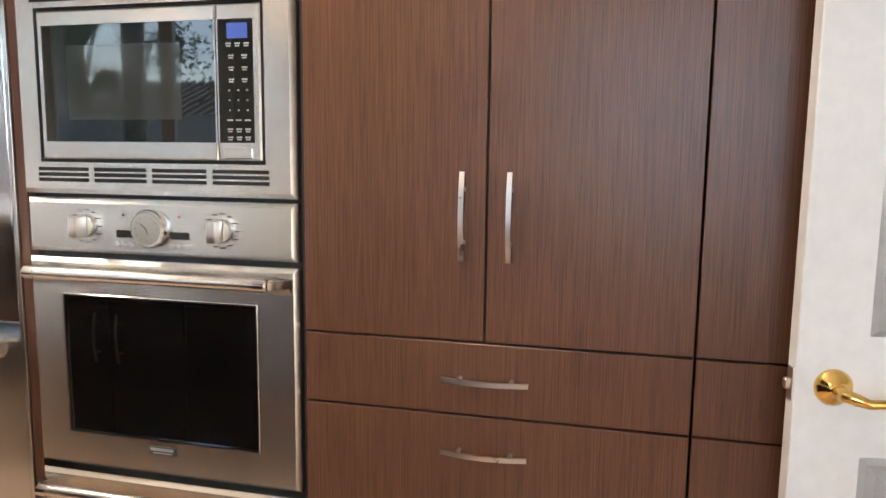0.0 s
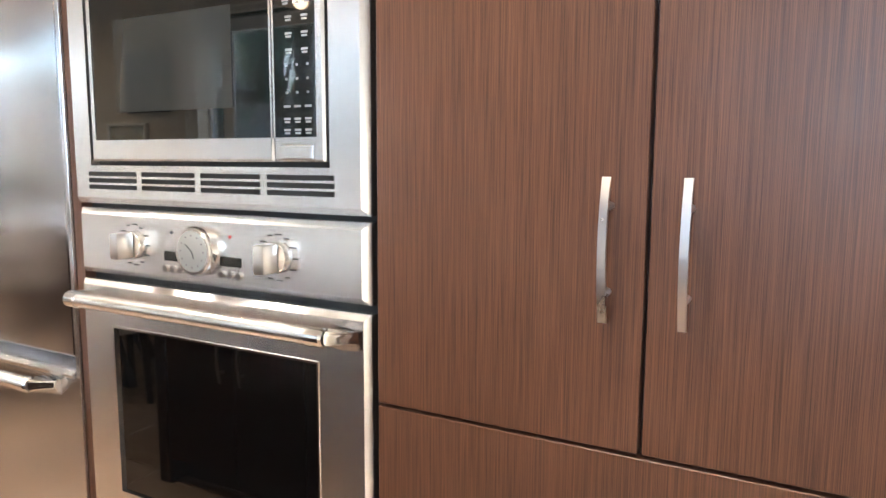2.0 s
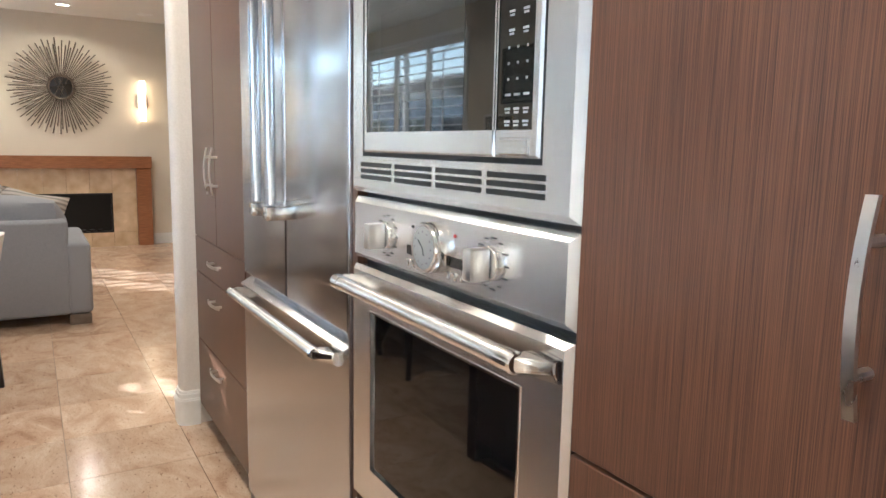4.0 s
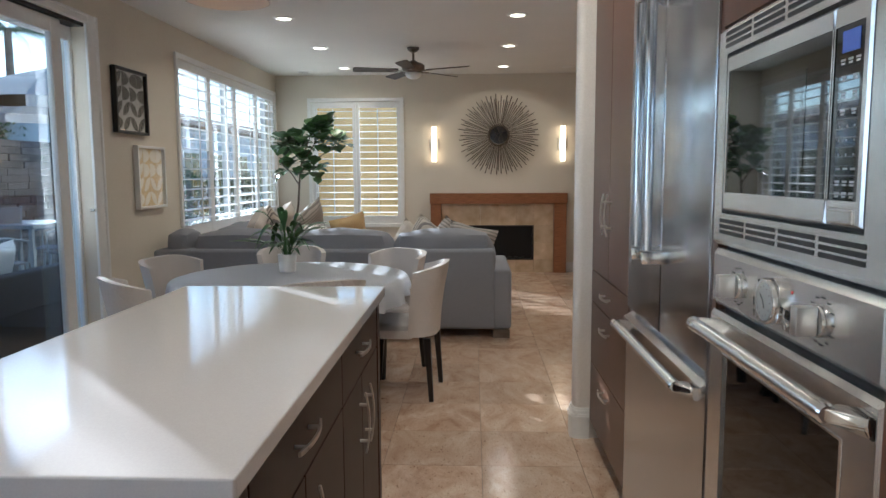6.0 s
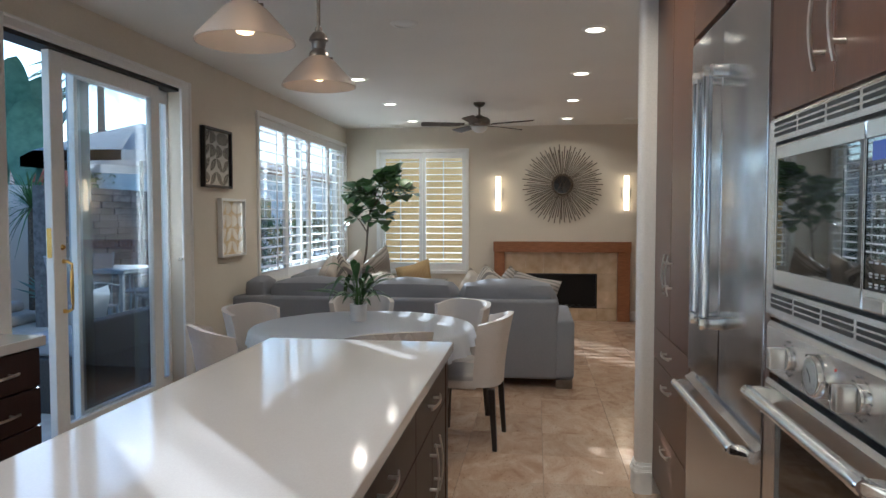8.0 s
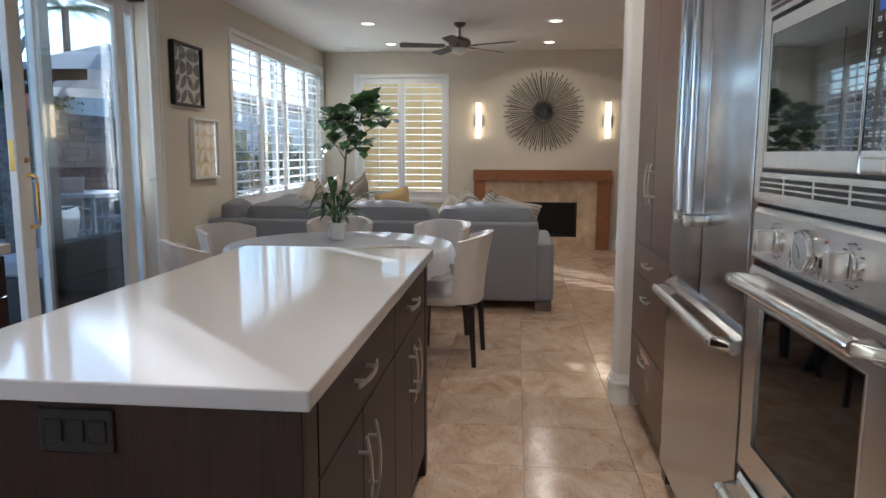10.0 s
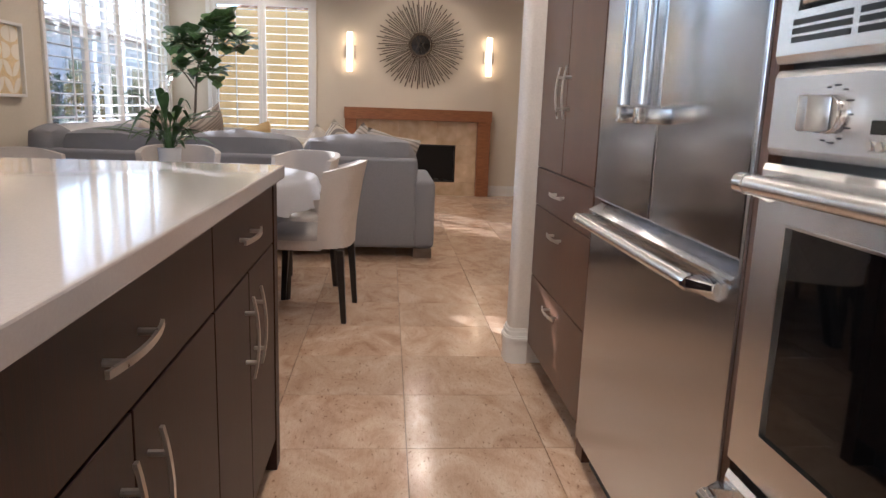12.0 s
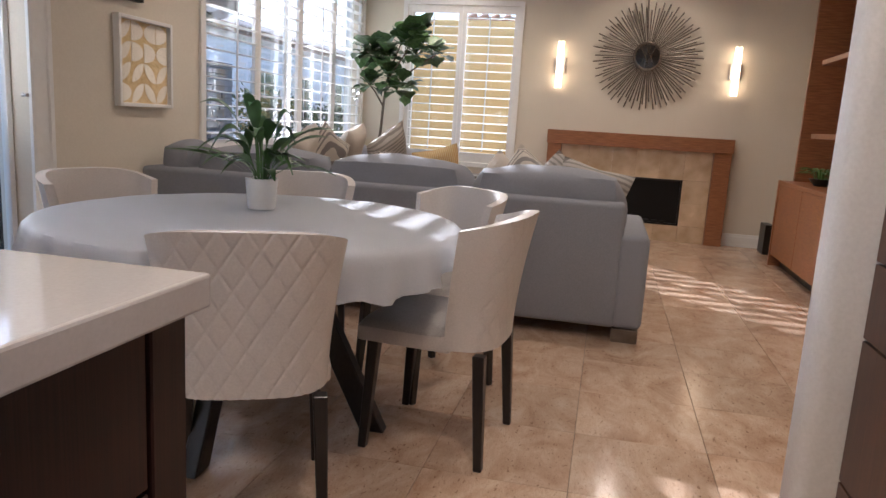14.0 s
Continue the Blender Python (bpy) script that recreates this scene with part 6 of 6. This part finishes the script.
# outdoor chairs and low table
SLING = varied("grey_sling_mesh", (0.20, 0.20, 0.22), (0.28, 0.28, 0.30), 200, 0.7, bump=0.3)
pc = thing("patio_chair", (0, 0, 0), "tall grey patio chair with mesh sling seat", "outdoor chair", group="tall chairs on the patio")
for sx in (-1, 1):
    part("leg", tube([(sx * 0.24, 0.22, 0), (sx * 0.22, 0.18, 0.62)], 0.014, 8), SCREEN, pc, "", True)
    part("leg", tube([(sx * 0.24, -0.26, 0), (sx * 0.22, -0.2, 0.62), (sx * 0.22, -0.30, 1.12)], 0.014, 8), SCREEN, pc, "", True)
    part("armrest", tube([(sx * 0.23, -0.24, 0.84), (sx * 0.25, 0.0, 0.86), (sx * 0.24, 0.2, 0.82), (sx * 0.22, 0.2, 0.62)], 0.013, 8), SCREEN, pc, "", True)
part("seat", box(-0.22, -0.2, 0.60, 0.22, 0.2, 0.625, 0.006), SLING, pc)
bm = box(-0.21, -0.012, 0.0, 0.21, 0.012, 0.46, 0.005)
part("backrest", turn_bm(bm, pose(0, -0.21, 0.66, 12)), SLING, pc)
PCS = [(-5.9, -3.4, 60), (-6.5, -3.9, 150), (-6.9, -3.2, 230), (-7.4, -3.7, 200)]
for k, (x, y, r) in enumerate(PCS):
    m = pose(x, y, -0.03, 0, 0, r)
    if k == 0:
        pc.matrix_world = m
    else:
        copy_thing(pc, m)
ot = thing("patio_table", (-6.6, -3.55, -0.03), "dark square patio table beside tall chairs", "table")
part("tabletop", box(-7.0, -3.9, 0.88, -6.2, -3.2, 0.92, 0.004), SCREEN, ot)
for x in (-6.95, -6.28):
    for y in (-3.85, -3.28):
        part("leg", box(x, y, -0.03, x + 0.04, y + 0.04, 0.88, 0.002), SCREEN, ot)
WICKER = varied("dark_wicker", (0.016, 0.015, 0.015), (0.05, 0.045, 0.042), 90, 0.7, bump=0.6, bump_dist=0.005)
ws = thing("wicker_sofa", (-4.9, -2.75, -0.03), "dark wicker outdoor sofa with pale cushion", "outdoor sofa")
part("base", box(-5.7, -3.1, -0.03, -4.3, -2.35, 0.40, 0.02, segs=2), WICKER, ws)
part("backrest", box(-5.7, -2.42, 0.38, -4.3, -2.30, 0.68, 0.02, segs=2), WICKER, ws)
part("seat_cushion", box(-5.65, -3.08, 0.40, -4.35, -2.44, 0.52, 0.03, segs=3), SLING, ws)
pillow("outdoor_pillow", -4.75, -2.58, 0.70, 0.42, 0.15, 10, -15, POT, "white patterned cushion on the wicker sofa")

# steps of rounded stone, agave, dracaena
STEP = varied("pale_step_stone", (0.50, 0.43, 0.36), (0.60, 0.53, 0.45), 12, 0.8, bump=0.2, big=0.06)
for k in range(4):
    single("garden_step", box(-8.75 + 0.10 * k, -7.19, -0.03 + 0.15 * k, -4.5, -6.0 - 0.25 * k, 0.12 + 0.15 * k, 0.06, segs=4), STEP, "rounded pale stone garden step", "step", group="steps by the garden wall", smooth=True)
AGAVE = varied("blue_agave", (0.12, 0.22, 0.18), (0.22, 0.34, 0.28), 10, 0.5, big=0.1, random_piece=0.15)
ag = thing("agave", (-8.55, -5.75, -0.03), "blue-green agave with broad pointed leaves", "plant")
random.seed(41)
for k in range(26):
    az = k * 2.399
    el = 0.25 + 0.95 * (k / 26)
    L = random.uniform(0.45, 0.6)
    bm = bmesh.new()
    rows = []
    for i in range(9):
        s = i / 8
        w = 0.075 * (0.6 + 0.9 * math.sin(math.pi * min(1, s * 0.9 + 0.1))) * (1 - s ** 3)
        p = Vector((math.cos(az) * math.cos(el), math.sin(az) * math.cos(el), math.sin(el))) * L * s + Vector((-8.55, -5.75, 0.27))
        sd = Vector((-math.sin(az), math.cos(az), 0)) * max(w, 0.003)
        rows.append([bm.verts.new(p - sd + Vector((0, 0, w * .4))), bm.verts.new(p), bm.verts.new(p + sd + Vector((0, 0, w * .4)))])
    for a, b in zip(rows, rows[1:]):
        for q in range(2):
            bm.faces.new((a[q], a[q + 1], b[q + 1], b[q]))
    part("leaf", bm, AGAVE, ag, "", True)
part("stem", lathe([(0, 0.3), (0.1, 0.25), (0.12, 0)], (-8.55, -5.75, -0.03), 12), AGAVE, ag)
STRAP = varied("strap_leaf", (0.06, 0.13, 0.035), (0.13, 0.22, 0.07), 10, 0.5, random_piece=0.2, big=0.1)
dc = thing("dracaena", (-9.1, -6.5, -0.03), "spiky strap-leaved dracaena against the garden wall", "plant")
part("trunk", tube([(-9.1, -6.5, -0.03), (-9.05, -6.45, 0.8), (-9.0, -6.4, 1.6)], 0.05, 10), BARK, dc, "", True)
for k in range(110):
    az, el = random.uniform(0, 2 * math.pi), random.uniform(-0.5, 1.3)
    L = random.uniform(0.6, 1.0)
    d = Vector((math.cos(az) * math.cos(el), math.sin(az) * math.cos(el), math.sin(el)))
    p0 = Vector((-9.0, -6.4, 1.62))
    sd = d.cross(Vector((0, 0, 1))).normalized() * 0.014
    bm = bmesh.new()
    pts = [p0 + d * L * s + Vector((0, 0, -0.35 * L * s * s)) for s in (0, 0.35, 0.7, 1)]
    rows = [[bm.verts.new(p - sd * (1 - i / 3.2)), bm.verts.new(p + sd * (1 - i / 3.2))] for i, p in enumerate(pts)]
    for a, b in zip(rows, rows[1:]):
        bm.faces.new((a[0], a[1], b[1], b[0]))
    part("leaf", bm, STRAP, dc)

# palm
PALM = varied("palm_frond", (0.05, 0.10, 0.04), (0.12, 0.19, 0.08), 8, 0.5, big=0.1)
pm = thing("palm_tree", (-24.26, -15.3, -0.13), "tall palm tree with arching fronds behind the patio", "tree")
PT = Vector((-24.26, -15.3, 6.53))
part("trunk", tube([(-24.26, -15.3, -0.13), (-24.240000000000002, -15.3, 3.0), PT], 0.12, 12, radii=[0.2, 0.15, 0.12]), BARK, pm, "grey ringed trunk", True)
for k in range(22):
    az = k * 2.399
    el = random.uniform(-0.1, 1.2)
    L = random.uniform(2.8, 3.6)
    bm = bmesh.new()
    for i in range(46):
        s = (i + 1) / 46
        c = PT + Vector((math.cos(az), math.sin(az), 0)) * L * s * math.cos(el * 0.6) + Vector((0, 0, L * (math.sin(el) * s * 0.9 - 0.75 * s * s)))
        for sg in (-1, 1):
            sd = Vector((-math.sin(az), math.cos(az), 0)) * sg
            fl = 0.55 * math.sin(math.pi * (0.12 + 0.86 * s))
            tip = c + sd * fl * 0.6 + Vector((math.cos(az), math.sin(az), 0)) * 0.22 + Vector((0, 0, -0.6 * fl))
            w = Vector((math.cos(az), math.sin(az), 0)) * 0.022
            bm.faces.new([bm.verts.new(q) for q in (c - w, c + w, tip)])
    part("frond", bm, PALM, pm)

# garden trees: trunk, limbs and clumps of small leaves
TREELEAF = varied("tree_leaf", (0.03, 0.07, 0.02), (0.08, 0.15, 0.04), 6, 0.55, big=0.2)


def tree(x, y, base, height, spread, seed, label, count=5200):
    random.seed(seed)
    t = thing("garden_tree", (x, y, base), label, "tree")
    part("trunk", tube([(x, y, base), (x + 0.1, y, base + height * 0.35), (x, y + 0.1, base + height * 0.7)], 0.1, 8, radii=[0.12, 0.09, 0.04]), BARK, t, "", True)
    bm = bmesh.new()
    hubs = []
    for k in range(16):
        az = random.uniform(0, 6.28)
        r = spread * math.sqrt(random.random())
        hubs.append((Vector((x + r * math.cos(az), y + r * math.sin(az), base + height * random.uniform(0.3, 0.98))), spread * random.uniform(0.25, 0.45)))
        if k < 7:
            part("limb", tube([(x, y, base + height * 0.35), tuple(hubs[-1][0])], 0.03, 6, radii=[0.05, 0.012]), BARK, t)
    for k in range(count):
        c, r = random.choice(hubs)
        d = Vector((random.gauss(0, 1), random.gauss(0, 1), random.gauss(0, 0.8)))
        p = c + d * r * 0.55
        s = random.uniform(0.035, 0.08)
        a = Vector((random.uniform(-1, 1), random.uniform(-1, 1), random.uniform(-1, 1))).normalized()
        b = a.cross(Vector((random.uniform(-1, 1), random.uniform(-1, 1), 1))).normalized()
        bm.faces.new([bm.verts.new(q) for q in (p - a * s, p + b * s * 0.5, p + a * s, p - b * s * 0.5)])
    part("crown", bm, TREELEAF, t, "uneven leafy crown")


# First tree stands out of view, added to break up sun on the island.
tree(-9.9, -8.6, -0.13, 6.9, 0.62, 51, "tall unseen tree behind the cream wall, placed to dapple the sun", 12000)
tree(-7.0, -9.6, -0.13, 4.2, 1.6, 52, "leafy garden tree behind the cream wall")
tree(-13.5, -9.0, -0.13, 2.6, 1.0, 53, "low leafy tree behind the stone wall", 3000)
BANANA = varied("broad_blue_green_leaf", (0.07, 0.15, 0.11), (0.13, 0.23, 0.17), 8, 0.4, big=0.12, random_piece=0.1)
bn = thing("banana_plant", (-10.2, -7.75, -0.13), "bird of paradise plant with huge broad leaves", "plant")
random.seed(61)
for k in range(11):
    az = random.uniform(0, 6.28)
    part("leaf", arching_leaf((-10.2 + random.uniform(-.3, .3), -7.75 + random.uniform(-.2, .2), -0.13), az, random.uniform(1.2, 2.2), random.uniform(3.2, 4.2), random.uniform(0.26, 0.36), random.uniform(0.35, 0.6)), BANANA, bn, "", True)

# neighbouring roofs and chimney
ROOF = varied("clay_roof_tile", (0.26, 0.17, 0.13), (0.40, 0.29, 0.23), 10, 0.85, bump=0.5, big=0.15, stretch=(4, 1, 1))
BRICK = varied("red_brick", (0.26, 0.07, 0.045), (0.36, 0.12, 0.08), 12, 0.85, bump=0.4, big=0.12)


def house(x0, y0, x1, y1, h, ridge, label, chim=None):
    hs = thing("neighbour_house", ((x0 + x1) / 2, (y0 + y1) / 2, -0.13), label, "house")
    part("wall", box(x0, y0, -0.13, x1, y1, h), STUCCO, hs)
    ym = (y0 + y1) / 2
    part("roof", prism([(y0 - 0.4, h - 0.05), (y1 + 0.4, h - 0.05), (y1 + 0.4, h + 0.1), (ym, ridge), (y0 - 0.4, h + 0.1)], "x", x0 - 0.4, x1 + 0.4), ROOF, hs, "pale clay tile roof")
    for k in range(int((x1 - x0) / 0.28)):
        xx = x0 - 0.3 + k * 0.28
        part("tile_row", tube([(xx, y1 + 0.42, h + 0.10), (xx, ym, ridge + 0.02)], 0.07, 6), ROOF, hs)
    for k in range(int((x1 - x0) / 2.6)):
        xx = x0 + 1.0 + k * 2.6
        wnd = part("window", box(xx, y1, 0.9, xx + 1.2, y1 + 0.03, 2.1, 0.01), WHITE, hs)
        part("pane", box(xx + 0.08, y1 + 0.03, 0.98, xx + 1.12, y1 + 0.034, 2.02), BLACKGLASS, wnd)
    if chim:
        c = part("chimney", box(chim[0] - 0.45, chim[1] - 0.4, h, chim[0] + 0.45, chim[1] + 0.4, chim[2] - 0.25, 0.01), BRICK, hs, "red brick chimney")
        part("chimney_cap", box(chim[0] - 0.25, chim[1] - 0.25, chim[2] - 0.25, chim[0] + 0.3, chim[1] + 0.25, chim[2], 0.01), BRICK, c)


house(-22, -17, -8, -11.5, 2.0, 3.3, "pale stucco neighbouring house with clay tile roof", (-16.2, -11.6, 3.1))
BLUEWALL = varied("pale_blue_siding", (0.62, 0.67, 0.73), (0.70, 0.75, 0.80), 20, 0.7, bump=0.1)
hedge_seed = 71
bh = thing("pale_neighbour_house", (-20, -7, -0.13), "pale blue sided neighbouring house with white framed windows", "house")
part("wall", box(-30, -9, -0.13, -13.5, -7, 2.75), BLUEWALL, bh, "pale blue siding")
part("roof", prism([(-9.4, 2.75), (-6.6, 2.75), (-6.6, 2.85), (-8, 3.3), (-9.4, 2.85)], "x", -30.3, -13.2), ROOF, bh, "pale clay tile roof")
for k in range(7):
    xx = -28.8 + k * 2.2
    wnd = part("window", box(xx, -7.001, 0.7, xx + 1.2, -6.95, 2.1, 0.01), WHITE, bh)
    part("pane", box(xx + 0.09, -6.95, 0.79, xx + 0.57, -6.945, 2.01), BLACKGLASS, wnd)
    part("pane", box(xx + 0.63, -6.95, 0.79, xx + 1.11, -6.945, 2.01), BLACKGLASS, wnd)
for x in (-22.5, -19.5, -16.8, -14.6):
    tree(x, -5.6, -0.13, 1.5, 0.7, hedge_seed, "low leafy shrub in front of the pale house", 1500)
    hedge_seed += 1

far = thing("cream_neighbour_house", (-19, 0.5, -0.13), "cream rendered neighbouring house with orange clay roof", "house")
part("wall", box(-22, -2.2, -0.13, -16.4, 5, 2.72), STUCCO, far, "cream rendered wall")
CLAY = varied("orange_clay_tile", (0.42, 0.19, 0.08), (0.56, 0.29, 0.14), 10, 0.85, bump=0.4, big=0.12)
part("roof", prism([(-22.4, 2.72), (-16.0, 2.72), (-16.0, 2.86), (-19.2, 3.7), (-22.4, 2.86)], "y", -2.5, 5.3), CLAY, far, "orange clay tile roof")
for k in range(28):
    part("tile_row", tube([(-15.98, -2.4 + k * 0.28, 2.88), (-19.2, -2.4 + k * 0.28, 3.72)], 0.07, 6), CLAY, far)

# ---- daylight in the openings ----
def sky_panel(name, eye, target, w, h, energy):
    ld = bpy.data.lights.new(name, "AREA")
    ld.shape, ld.size, ld.size_y, ld.energy, ld.color = "RECTANGLE", w, h, energy, (0.80, 0.89, 1.0)
    ob = new(name, ld)
    ob.matrix_world = look(eye, target)


sky_panel("daylight_kitchen", (0.55, Y0 - 0.17, 1.69), (0.55, 2, 1.4), 1.6, 1.15, DAY)

# ---- floor tiles ----
TX, TY, PX, PY = -3.332, 1.082, 0.4530, 0.4770
tile_mesh = mesh_of("tile", box(-PX / 2 + 0.0012, -PY / 2 + 0.0012, -0.010, PX / 2 - 0.0012, PY / 2 - 0.0012, 0, 0.0008), TRAV)
for i in range(-15, 13):
    for j in range(-7, 5):
        cx, cy = TX + (i + 0.5) * PX, TY + (j + 0.5) * PY
        if cx - PX / 2 < X0 - 0.1 or cx > X1 or cy < Y0 - 0.2 or cy > Y1 + 0.1 or (cx > -3.1 and cy > 1.9):
            continue
        t = new("tile", tile_mesh)
        t.parent = floor
        t.location = (cx, cy, 0)
        t.rotation_euler = (0, 0, math.pi * ((i * 7 + j * 3) % 2))
